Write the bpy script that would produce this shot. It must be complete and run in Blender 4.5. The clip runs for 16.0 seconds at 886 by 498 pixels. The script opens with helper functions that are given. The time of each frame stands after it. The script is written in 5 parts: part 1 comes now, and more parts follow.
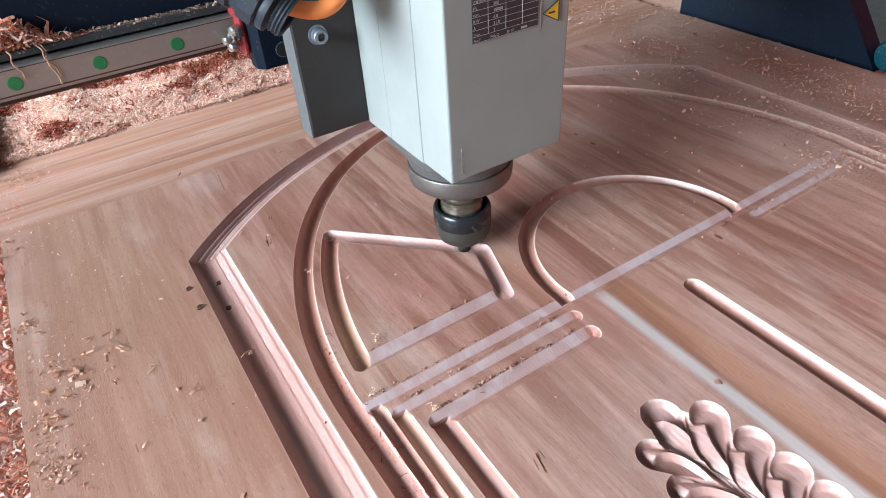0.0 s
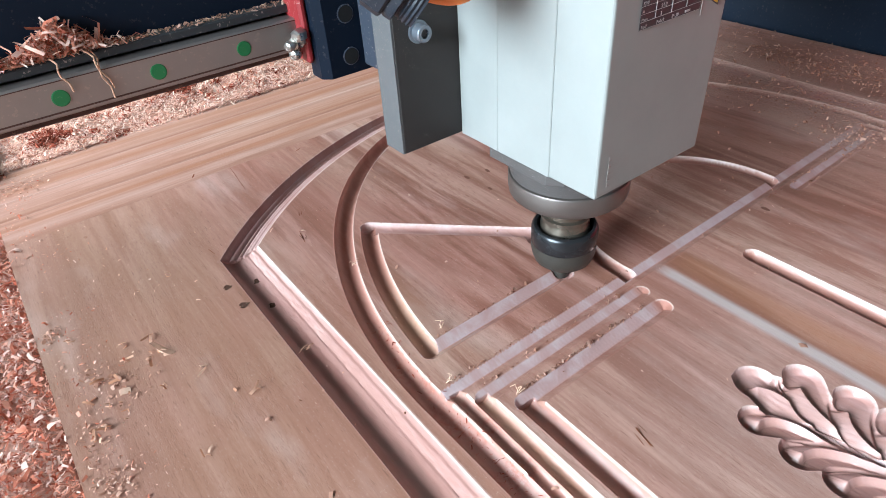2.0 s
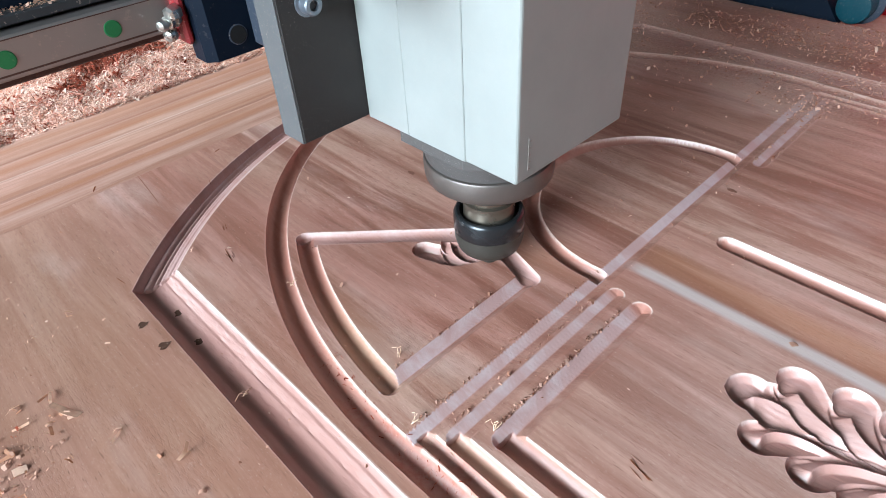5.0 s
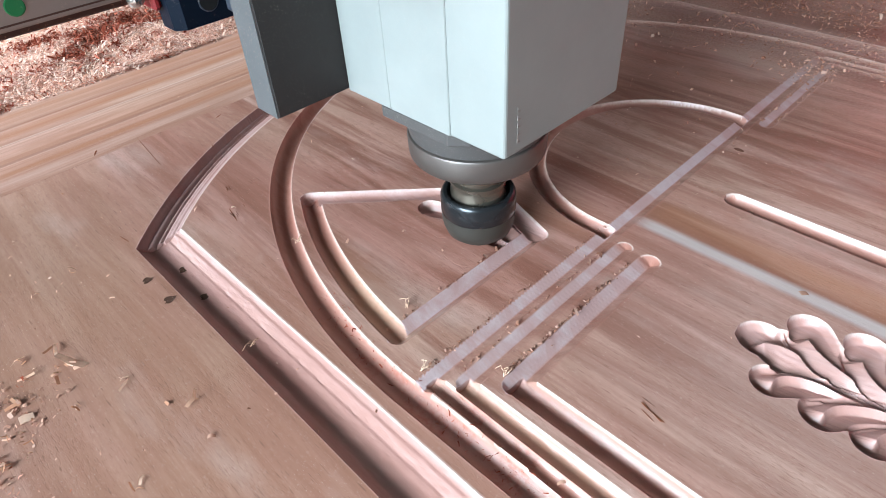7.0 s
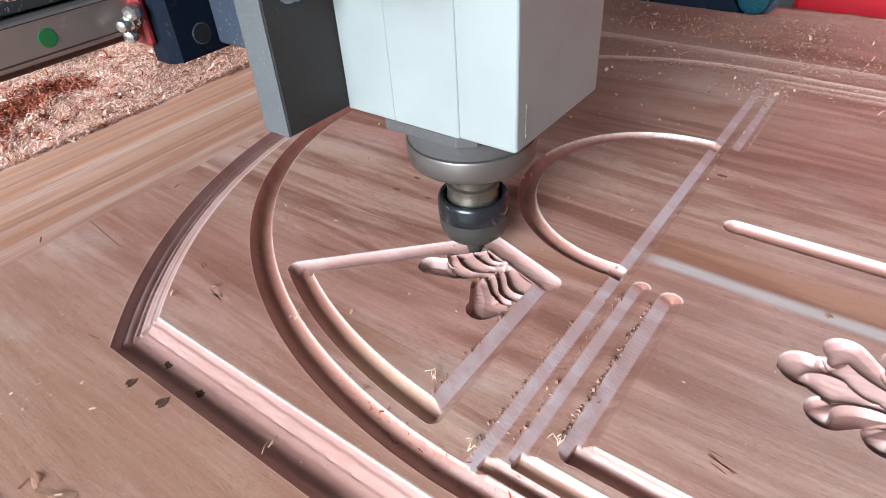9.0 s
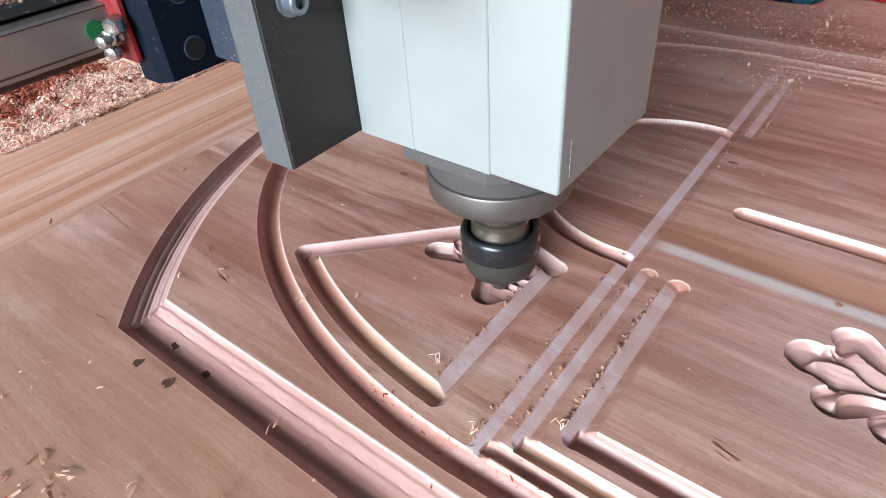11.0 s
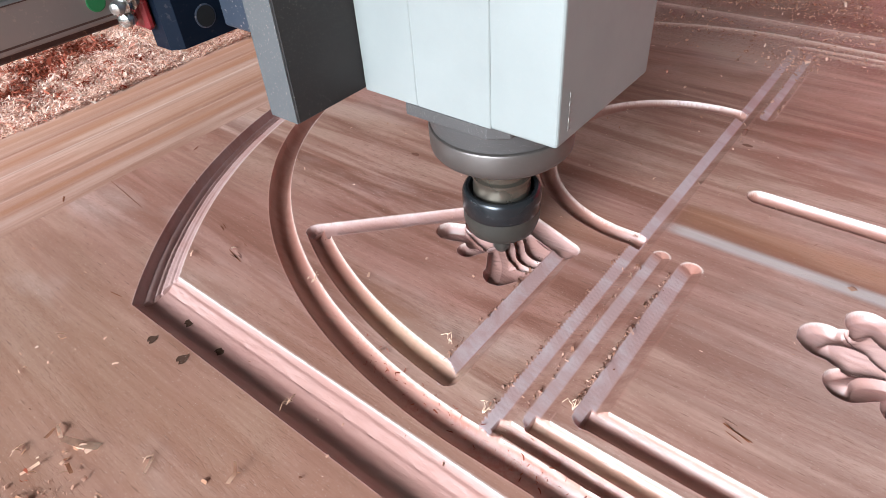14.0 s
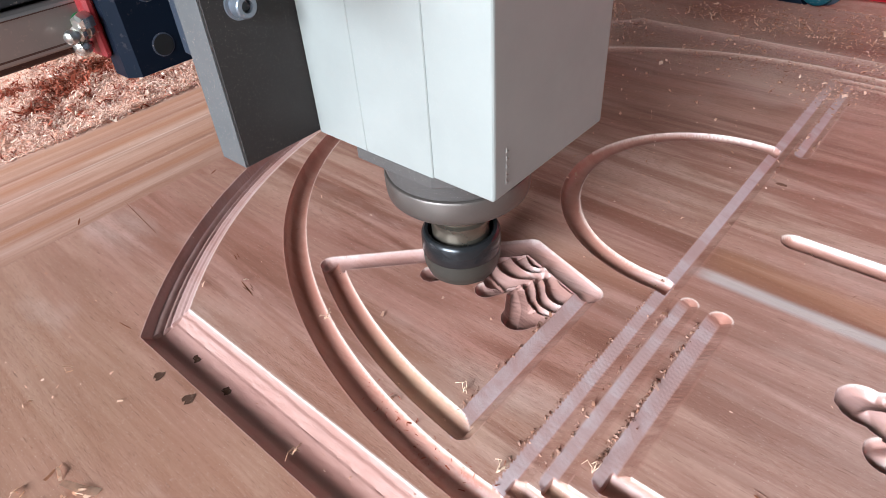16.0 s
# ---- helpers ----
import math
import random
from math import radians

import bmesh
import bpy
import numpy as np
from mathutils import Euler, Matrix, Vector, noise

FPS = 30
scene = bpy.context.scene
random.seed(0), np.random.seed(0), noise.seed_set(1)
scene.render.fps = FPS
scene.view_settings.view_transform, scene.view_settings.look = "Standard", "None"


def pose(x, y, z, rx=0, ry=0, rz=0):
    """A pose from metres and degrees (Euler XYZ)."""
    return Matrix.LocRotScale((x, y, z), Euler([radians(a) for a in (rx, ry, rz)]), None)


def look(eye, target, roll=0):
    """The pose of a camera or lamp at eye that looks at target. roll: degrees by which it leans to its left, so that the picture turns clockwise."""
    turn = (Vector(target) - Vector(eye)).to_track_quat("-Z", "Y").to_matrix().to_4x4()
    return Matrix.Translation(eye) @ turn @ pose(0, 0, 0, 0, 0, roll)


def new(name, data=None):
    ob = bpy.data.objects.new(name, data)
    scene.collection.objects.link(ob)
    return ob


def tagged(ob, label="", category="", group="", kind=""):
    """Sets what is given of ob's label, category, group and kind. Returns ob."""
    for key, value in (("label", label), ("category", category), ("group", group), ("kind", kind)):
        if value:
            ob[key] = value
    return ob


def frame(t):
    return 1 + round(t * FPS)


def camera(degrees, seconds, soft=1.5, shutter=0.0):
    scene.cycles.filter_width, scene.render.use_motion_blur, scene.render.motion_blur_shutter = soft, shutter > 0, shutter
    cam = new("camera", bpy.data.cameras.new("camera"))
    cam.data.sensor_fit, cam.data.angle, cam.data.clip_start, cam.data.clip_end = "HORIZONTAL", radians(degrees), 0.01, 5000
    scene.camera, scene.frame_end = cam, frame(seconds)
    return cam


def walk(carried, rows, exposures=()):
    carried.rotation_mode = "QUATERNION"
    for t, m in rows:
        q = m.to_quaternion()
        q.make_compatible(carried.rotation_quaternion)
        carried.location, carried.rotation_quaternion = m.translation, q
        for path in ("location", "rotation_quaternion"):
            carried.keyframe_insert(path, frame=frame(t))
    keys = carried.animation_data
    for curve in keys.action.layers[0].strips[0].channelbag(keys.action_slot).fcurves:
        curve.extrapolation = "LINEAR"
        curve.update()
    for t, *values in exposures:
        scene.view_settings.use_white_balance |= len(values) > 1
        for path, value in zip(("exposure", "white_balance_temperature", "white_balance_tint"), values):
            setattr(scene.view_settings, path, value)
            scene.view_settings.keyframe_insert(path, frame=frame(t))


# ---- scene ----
cam = camera(71.4, 16.0, soft=0.75)
PATH = [
    (0, (0.03, -0.01, 0.349), (0.819, 1.339, -0.899), -4.2),
    (0.5, (0.027, -0.004, 0.356), (0.843, 1.388, -0.825), -4.1),
    (1, (0.008, -0.006, 0.336), (0.816, 1.395, -0.839), -4.1),
    (1.5, (-0.012, -0.014, 0.318), (0.82, 1.357, -0.878), -4.0),
    (2, (-0.035, 0.033, 0.317), (0.883, 1.341, -0.885), -4.1),
    (2.5, (-0.026, 0.032, 0.318), (0.895, 1.344, -0.879), -4.1),
    (3, (-0.03, 0.038, 0.318), (0.886, 1.348, -0.883), -4.2),
    (5.5, (-0.001, 0.091, 0.297), (1.046, 1.214, -0.984), -3.6),
    (6, (-0.009, 0.082, 0.293), (1.03, 1.211, -0.99), -3.7),
    (6.5, (-0.015, 0.081, 0.289), (1.018, 1.207, -1.002), -3.8),
    (7, (-0.02, 0.082, 0.28), (1.01, 1.209, -1.012), -3.7),
    (7.5, (-0.026, 0.096, 0.281), (0.992, 1.216, -1.027), -3.8),
    (8, (-0.017, 0.101, 0.282), (0.994, 1.225, -1.027), -3.9),
    (8.5, (-0.034, 0.139, 0.282), (1.211, 1.126, -0.933), -4.1),
    (9, (-0.033, 0.143, 0.279), (1.204, 1.142, -0.935), -4.2),
    (11.5, (-0.032, 0.14, 0.274), (1.157, 1.151, -0.977), -4.4),
    (12, (-0.038, 0.145, 0.269), (1.142, 1.153, -0.992), -4.3),
    (12.5, (-0.035, 0.145, 0.271), (1.14, 1.152, -0.996), -4.2),
    (13, (-0.032, 0.144, 0.267), (1.138, 1.152, -1.003), -4.3),
    (13.5, (-0.036, 0.142, 0.27), (1.127, 1.149, -1.009), -4.3),
    (14, (-0.035, 0.143, 0.275), (1.12, 1.152, -1.008), -4.5),
    (14.5, (-0.047, 0.12, 0.304), (1.112, 1.119, -0.985), -4.0),
    (15, (-0.04, 0.161, 0.297), (1.097, 1.197, -0.982), -4.3),
    (15.5, (-0.017, 0.162, 0.303), (1.112, 1.211, -0.972), -4.3),
    (16, (-0.016, 0.157, 0.281), (1.116, 1.224, -0.975), -4.3),
]
walk(cam, [(t, look(eye, target, roll)) for t, eye, target, roll in PATH],
     [(0, 0.10, 6300, 9), (3, 0.06, 6300, 9), (6.5, 0.04, 6250, 8), (7.5, 0.04, 6160, 5), (8.1, 0.04, 6150, 5), (8.5, 0.02, 6450, 11), (9, 0.02, 6450, 11), (12, 0.0, 6470, 12), (16, -0.02, 6720, 15.5)])

# ---- light: a workshop with one wide opening towards -x ----
world = bpy.data.worlds.new("sky")
scene.world = world
world.use_nodes = True
wn = world.node_tree
sky = wn.nodes.new("ShaderNodeTexSky")
sky.sky_type = "NISHITA"
sky.sun_disc = False
sky.sun_elevation = radians(42)
sky.sun_rotation = radians(-70)
wn.nodes["Background"].inputs["Strength"].default_value = 0.12
wn.links.new(sky.outputs["Color"], wn.nodes["Background"].inputs["Color"])

opening = bpy.data.lights.new("door_daylight", "AREA")
opening.shape, opening.size, opening.size_y = "RECTANGLE", 4.4, 1.30
opening.energy, opening.color = 790.0, (0.750, 0.895, 1.0)
new("door_daylight", opening).matrix_world = look((-2.45, 1.10, 1.25), (0.3, 0.40, 0.0))

# ---- materials ----
def material(name):
    m = bpy.data.materials.new(name)
    m.use_nodes = True
    t = m.node_tree
    return m, t, t.nodes["Principled BSDF"]

def node(t, kind, **values):
    n = t.nodes.new(kind)
    for k, v in values.items():
        n.inputs[k].default_value = v
    return n

def ramp(t, source, stops):
    r = t.nodes.new("ShaderNodeValToRGB")
    e = r.color_ramp.elements
    while len(e) < len(stops):
        e.new(0.5)
    for el, (p, c) in zip(e, stops):
        el.position, el.color = p, (*c, 1)
    t.links.new(source, r.inputs["Fac"])
    return r.outputs["Color"]

def mix(t, fac, a, b, how="MIX"):
    m = t.nodes.new("ShaderNodeMix")
    m.data_type, m.blend_type = "RGBA", how
    for i, v in ((0, fac), (6, a), (7, b)):
        if hasattr(v, "links"):
            t.links.new(v, m.inputs[i])
        elif i == 0:
            m.inputs[i].default_value = v
        else:
            m.inputs[i].default_value = (*v, 1)
    return m.outputs[2]

def grain(t, scale, detail=4.0, rough=0.55, coords="Object", distortion=0.0):
    tc = t.nodes.new("ShaderNodeTexCoord")
    mp = t.nodes.new("ShaderNodeMapping")
    mp.inputs["Scale"].default_value = scale
    t.links.new(tc.outputs[coords], mp.inputs["Vector"])
    n = node(t, "ShaderNodeTexNoise", Scale=1.0, Detail=detail, Roughness=rough, Distortion=distortion)
    t.links.new(mp.outputs["Vector"], n.inputs["Vector"])
    return n.outputs["Fac"]

def bump(t, height, strength, distance, bsdf):
    b = node(t, "ShaderNodeBump", Strength=strength, Distance=distance)
    t.links.new(height, b.inputs["Height"])
    t.links.new(b.outputs["Normal"], bsdf.inputs["Normal"])
    return b

def add(t, a, b, how="ADD"):
    m = t.nodes.new("ShaderNodeMath")
    m.operation = how
    for i, v in enumerate((a, b)):
        if hasattr(v, "links"):
            t.links.new(v, m.inputs[i])
        else:
            m.inputs[i].default_value = v
    return m.outputs[0]

def wood(name, along="y", carved=True):
    m, t, p = material(name)
    def s(a, b):
        return (a, b, a) if along == "y" else (b, a, a)
    broad = grain(t, s(13, 1.1), 4, 0.55, distortion=0.9)
    streak = grain(t, s(46, 3.4), 6, 0.60, distortion=1.6)
    dark = grain(t, s(24, 1.7), 5, 0.6, distortion=1.2)
    fine = grain(t, s(330, 9), 5, 0.62, distortion=0.6)
    pore = grain(t, s(1000, 90), 2, 0.5)
    blot = grain(t, s(14, 5), 4, 0.6)
    cloud = grain(t, s(8.0, 2.6), 4, 0.55, distortion=0.6)
    col = ramp(t, broad, [(0.28, (0.33, 0.130, 0.090)), (0.5, (0.455, 0.225, 0.176)), (0.72, (0.56, 0.345, 0.295))])
    tan = mix(t, 0.62, col, (0.50, 0.325, 0.235))
    col = mix(t, ramp(t, cloud, [(0.40, (0, 0, 0)), (0.60, (1, 1, 1))]), col, tan)
    if carved:                   # the planks right of the pale sapwood seam are redder heartwood
        pos = t.nodes.new("ShaderNodeSeparateXYZ")
        t.links.new(t.nodes.new("ShaderNodeTexCoord").outputs["Object"], pos.inputs[0])
        side = ramp(t, add(t, pos.outputs["X"], add(t, broad, 0.10, "MULTIPLY")), [(0.20, (0, 0, 0)), (0.38, (0.14,) * 3), (0.56, (0.60,) * 3), (0.75, (1.0,) * 3)])
        col = mix(t, side, col, mix(t, 0.30, col, (0.40, 0.125, 0.080)))
    col = mix(t, ramp(t, streak, [(0.38, (0, 0, 0)), (0.56, (1, 1, 1))]), mix(t, 0.68, col, (0.25, 0.088, 0.055)), col)
    col = mix(t, ramp(t, dark, [(0.51, (0, 0, 0)), (0.62, (0.80,) * 3)]), col, (0.205, 0.072, 0.045))
    smudge = grain(t, s(22, 6), 6, 0.72, distortion=1.4)
    col = mix(t, ramp(t, smudge, [(0.56, (0, 0, 0)), (0.74, (0.7,) * 3)]), col, (0.28, 0.115, 0.072))
    if carved:                   # painted sheen: below the panel the plank beside the sapwood seam is greyer and paler
        grey_ = ramp(t, add(t, pos.outputs["X"], add(t, broad, 0.05, "MULTIPLY")), [(0.15, (0,) * 3), (0.22, (0.42,) * 3), (0.33, (0.42,) * 3), (0.36, (0,) * 3)])
        grey_ = add(t, grey_, ramp(t, add(t, pos.outputs["Y"], add(t, broad, 0.08, "MULTIPLY")), [(0.16, (1,) * 3), (0.30, (0,) * 3)]), "MULTIPLY")
        col = mix(t, grey_, col, mix(t, fine, (0.44, 0.275, 0.225), (0.56, 0.39, 0.335)))
    if carved:                   # the edge plank is tan and calmer
        near_ = ramp(t, add(t, pos.outputs["X"], add(t, broad, 0.16, "MULTIPLY")), [(0.05, (1,) * 3), (0.25, (0, 0, 0))])
        pale_ = mix(t, ramp(t, cloud, [(0.40, (0, 0, 0)), (0.60, (1, 1, 1))]), (0.385, 0.205, 0.140), (0.345, 0.185, 0.112))
        col = mix(t, add(t, near_, 0.62, "MULTIPLY"), col, pale_)
    col = mix(t, ramp(t, fine, [(0.38, (1, 1, 1)), (0.60, (0, 0, 0))]), col, mix(t, 0.24, col, (0.22, 0.09, 0.06)))
    col = mix(t, ramp(t, pore, [(0.29, (0.62,) * 3), (0.37, (0, 0, 0))]), col, (0.17, 0.075, 0.05))
    col = mix(t, ramp(t, blot, [(0.54, (0, 0, 0)), (0.80, (0.5, 0.5, 0.5))]), col, (0.66, 0.50, 0.44))
    nap = add(t, ramp(t, grain(t, s(760, 170), 3, 0.65), [(0.50, (0, 0, 0)), (0.66, (1, 1, 1))]), ramp(t, grain(t, s(17, 8), 4, 0.6, distortion=0.8), [(0.42, (0.12,) * 3), (0.60, (1, 1, 1))]), "MULTIPLY")
    col = mix(t, add(t, nap, 0.42, "MULTIPLY"), col, (0.25, 0.105, 0.07))
    flour = grain(t, (900, 900, 900), 2, 0.6)
    grit = grain(t, s(520, 260), 3, 0.7)
    col = mix(t, ramp(t, grit, [(0.30, (0.22,) * 3), (0.42, (0, 0, 0))]), col, (0.24, 0.10, 0.065))
    col = mix(t, ramp(t, grit, [(0.58, (0, 0, 0)), (0.72, (0.16,) * 3)]), col, (0.68, 0.50, 0.43))
    col = mix(t, ramp(t, flour, [(0.66, (0, 0, 0)), (0.73, (0.55,) * 3)]), col, (0.72, 0.56, 0.48))
    h = add(t, add(t, fine, 0.35, "MULTIPLY"), add(t, nap, -0.48, "MULTIPLY"))
    if not carved:
        col = mix(t, 0.5, col, mix(t, streak, (0.34, 0.150, 0.085), (0.55, 0.345, 0.265)))
        lines_ = grain(t, s(170, 0.9), 4, 0.6, distortion=0.4)
        col = mix(t, ramp(t, lines_, [(0.36, (0.75,) * 3), (0.46, (0, 0, 0))]), col, (0.27, 0.12, 0.075))
        band_ = grain(t, s(52, 0.5), 5, 0.6)
        col = mix(t, ramp(t, band_, [(0.38, (0.85,) * 3), (0.52, (0, 0, 0))]), col, (0.34, 0.145, 0.080))
        col = mix(t, ramp(t, band_, [(0.54, (0, 0, 0)), (0.68, (0.45,) * 3)]), col, (0.55, 0.39, 0.32))
    if carved:
        sap = t.nodes.new("ShaderNodeAttribute")
        sap.attribute_name = "sap"
        heart = t.nodes.new("ShaderNodeAttribute")
        heart.attribute_name = "heart"
        col = mix(t, add(t, heart.outputs["Fac"], streak, "MULTIPLY"), col, (0.38, 0.17, 0.09))
        col = mix(t, sap.outputs["Fac"], col, mix(t, streak, (0.50, 0.44, 0.42), (0.66, 0.60, 0.57)))
        cut = t.nodes.new("ShaderNodeAttribute")
        cut.attribute_name = "cut"
        band = t.nodes.new("ShaderNodeAttribute")
        band.attribute_name = "band"
        fuzz = grain(t, (260, 260, 260), 5, 0.7)
        fresh = mix(t, streak, (0.29, 0.080, 0.048), (0.49, 0.26, 0.205))
        fresh = mix(t, ramp(t, fuzz, [(0.55, (0, 0, 0)), (0.75, (0.6, 0.6, 0.6))]), fresh, (0.38, 0.14, 0.085))
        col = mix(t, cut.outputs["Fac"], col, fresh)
        scorch = t.nodes.new("ShaderNodeAttribute")
        scorch.attribute_name = "scorch"
        rust = t.nodes.new("ShaderNodeAttribute")
        rust.attribute_name = "rust"
        col = mix(t, scorch.outputs["Fac"], col, mix(t, fuzz, (0.50, 0.27, 0.14), (0.72, 0.52, 0.37)))
        col = mix(t, add(t, rust.outputs["Fac"], ramp(t, fuzz, [(0.42, (0, 0, 0)), (0.60, (1, 1, 1))]), "MULTIPLY"), col, (0.34, 0.08, 0.045))
        # pale highlight line painted along the edges of the cuts
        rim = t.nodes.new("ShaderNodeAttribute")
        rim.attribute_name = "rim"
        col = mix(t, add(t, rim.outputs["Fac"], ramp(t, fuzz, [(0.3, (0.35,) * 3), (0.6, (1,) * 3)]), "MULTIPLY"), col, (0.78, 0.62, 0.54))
        # pale mauve tint, strongest as the sheen painted in the cross-grain cuts
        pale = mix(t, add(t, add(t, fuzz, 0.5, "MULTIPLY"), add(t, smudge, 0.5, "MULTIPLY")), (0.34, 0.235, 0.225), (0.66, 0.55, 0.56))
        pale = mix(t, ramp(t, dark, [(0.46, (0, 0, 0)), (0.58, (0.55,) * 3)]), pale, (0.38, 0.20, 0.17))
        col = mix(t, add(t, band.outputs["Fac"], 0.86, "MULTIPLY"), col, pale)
        veil = t.nodes.new("ShaderNodeAttribute")
        veil.attribute_name = "dust"
        fleck = grain(t, (420, 420, 420), 4, 0.75)
        lay = add(t, veil.outputs["Fac"], ramp(t, fleck, [(0.36, (0,) * 3), (0.62, (1,) * 3)]), "MULTIPLY")
        col = mix(t, lay, col, mix(t, fleck, (0.44, 0.235, 0.17), (0.70, 0.49, 0.40)))
        plain = add(t, 1.0, add(t, band.outputs["Fac"], 0.85, "MULTIPLY"), "SUBTRACT")
        h = add(t, add(t, h, plain, "MULTIPLY"), add(t, add(t, fuzz, cut.outputs["Fac"], "MULTIPLY"), add(t, lay, 1.5, "MULTIPLY")))
    if carved:                   # a sharp cutter leaves the wood burnished
        raw = cut.outputs["Fac"]
        t.links.new(add(t, 0.5, add(t, raw, 0.22, "MULTIPLY")), p.inputs["Specular IOR Level"])
    t.links.new(col, p.inputs["Base Color"])
    t.links.new(ramp(t, fine, [(0.3, (0.33,) * 3), (0.7, (0.48,) * 3)]), p.inputs["Roughness"])
    bump(t, h, 0.26, 0.0006, p)
    return m

def painted(name, color, rough=0.4, metal=0.0, dust=(0.55, 0.42, 0.36), dusty=0.25, speck=500.0, relief=0.1, gloss=0.5):
    m, t, p = material(name)
    a = grain(t, (18, 18, 18), 5, 0.6)
    b = grain(t, (speck,) * 3, 3, 0.6)
    col = mix(t, ramp(t, a, [(0.35, (0, 0, 0)), (0.8, (0.45,) * 3)]), color, tuple(c * 0.72 for c in color))
    col = mix(t, ramp(t, b, [(0.62, (0, 0, 0)), (0.70, (dusty * 2,) * 3)]), col, dust)
    t.links.new(col, p.inputs["Base Color"])
    p.inputs["Metallic"].default_value = metal
    p.inputs["Specular IOR Level"].default_value = gloss
    t.links.new(ramp(t, a, [(0.3, (rough * 0.85,) * 3), (0.7, (min(1, rough * 1.3),) * 3)]), p.inputs["Roughness"])
    bump(t, b, relief, 0.0004, p)
    return m

def chips(name, stops):
    m, t, p = material(name)
    geo = t.nodes.new("ShaderNodeNewGeometry")
    col = ramp(t, geo.outputs["Random Per Island"], stops)
    n = grain(t, (300, 300, 300), 3, 0.6)
    col = mix(t, ramp(t, n, [(0.4, (0, 0, 0)), (0.8, (0.35,) * 3)]), col, (0.40, 0.17, 0.10))
    t.links.new(col, p.inputs["Base Color"])
    p.inputs["Roughness"].default_value = 0.85
    p.inputs["Specular IOR Level"].default_value = 0.1
    thin = t.nodes.new("ShaderNodeBsdfTranslucent")
    both = node(t, "ShaderNodeMixShader", Fac=0.35)
    t.links.new(col, thin.inputs["Color"])
    t.links.new(p.outputs["BSDF"], both.inputs[1])
    t.links.new(thin.outputs["BSDF"], both.inputs[2])
    t.links.new(both.outputs["Shader"], t.nodes["Material Output"].inputs["Surface"])
    return m

def ground_dust(name, a, b, scale=60):
    m, t, p = material(name)
    n = grain(t, (scale,) * 3, 6, 0.7)
    f = grain(t, (scale * 9,) * 3, 4, 0.7)
    col = mix(t, f, ramp(t, n, [(0.35, a), (0.7, b)]), tuple(c * 0.6 for c in a))
    t.links.new(col, p.inputs["Base Color"])
    p.inputs["Roughness"].default_value = 0.9
    bump(t, add(t, n, f), 0.5, 0.003, p)
    return m

WOOD = wood("carved_wood")
WOOD_END = wood("end_board_wood", "x", False)
PALE_CHIPS = chips("pale_shavings", [(0.0, (0.58, 0.22, 0.14)), (0.14, (0.78, 0.43, 0.31)), (0.42, (0.89, 0.62, 0.49)), (0.82, (0.95, 0.77, 0.65))])
RED_CHIPS = chips("red_shavings", [(0.0, (0.40, 0.09, 0.05)), (0.30, (0.62, 0.22, 0.14)), (0.60, (0.78, 0.40, 0.29)), (0.85, (0.89, 0.66, 0.56))])
DUST_CHIPS = chips("dull_shavings", [(0.0, (0.42, 0.22, 0.15)), (0.4, (0.58, 0.34, 0.25)), (0.8, (0.72, 0.46, 0.35)), (0.95, (0.82, 0.60, 0.48))])
# brown sawdust, darkened a little for the shade behind the gantry
BROWN_CHIPS = chips("brown_dust", [(0.0, (0.26, 0.11, 0.07)), (0.4, (0.38, 0.20, 0.14)), (0.8, (0.50, 0.30, 0.22)), (0.97, (0.72, 0.52, 0.42))])
CRUMBS = chips("wood_crumbs", [(0.0, (0.34, 0.165, 0.11)), (0.5, (0.45, 0.25, 0.185)), (0.9, (0.55, 0.34, 0.27))])
TAN_CHIPS = chips("tan_shavings", [(0.0, (0.50, 0.22, 0.12)), (0.4, (0.72, 0.42, 0.28)), (0.8, (0.84, 0.60, 0.45))])
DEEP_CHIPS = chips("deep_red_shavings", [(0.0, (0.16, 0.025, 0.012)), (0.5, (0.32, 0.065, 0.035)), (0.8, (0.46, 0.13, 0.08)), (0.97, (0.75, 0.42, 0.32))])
BED_DUST = ground_dust("packed_sawdust", (0.66, 0.34, 0.25), (0.88, 0.60, 0.49))
ENAMEL = painted("white_enamel", (0.285, 0.298, 0.282), 0.36, dusty=0.03, speck=900, relief=0.03)
STEEL_PLATE = painted("dark_steel_plate", (0.036, 0.032, 0.031), 0.5, 0.0, dust=(0.60, 0.53, 0.46), dusty=0.20, speck=1050, gloss=0.3)
STEEL_BLUE = painted("blue_grey_steel", (0.050, 0.062, 0.085), 0.45, 0.2, dusty=0.25, speck=420, gloss=0.3)
PLATE_EDGE = painted("milled_steel_edge", (0.135, 0.14, 0.142), 0.55, 0.4, dusty=0.30, speck=900, relief=0.3)
STEEL = painted("worn_steel", (0.165, 0.142, 0.128), 0.36, 0.7, dust=(0.40, 0.32, 0.29), dusty=0.14, speck=1300, relief=0.2)
COLLAR = painted("oiled_collar_steel", (0.17, 0.145, 0.115), 0.26, 0.8, dusty=0.05, speck=900)
NOSE_STEEL = painted("dusty_nose_steel", (0.10, 0.092, 0.088), 0.5, 0.3, dust=(0.36, 0.33, 0.32), dusty=0.45, speck=1600, relief=0.4)
NUT_BLACK = painted("black_oxide_steel", (0.035, 0.037, 0.04), 0.22, 0.6, dusty=0.04, speck=300, relief=0.02)
NUT_GREY = painted("grey_nut_face", (0.046, 0.041, 0.034), 0.45, 0.2, dusty=0.01)
NAVY = painted("navy_machine_paint", (0.005, 0.010, 0.020), 0.5, dusty=0.02, speck=260, gloss=0.12)
RAIL_STEEL = painted("linear_rail_steel", (0.34, 0.30, 0.28), 0.36, 0.75, dusty=0.16, speck=260)
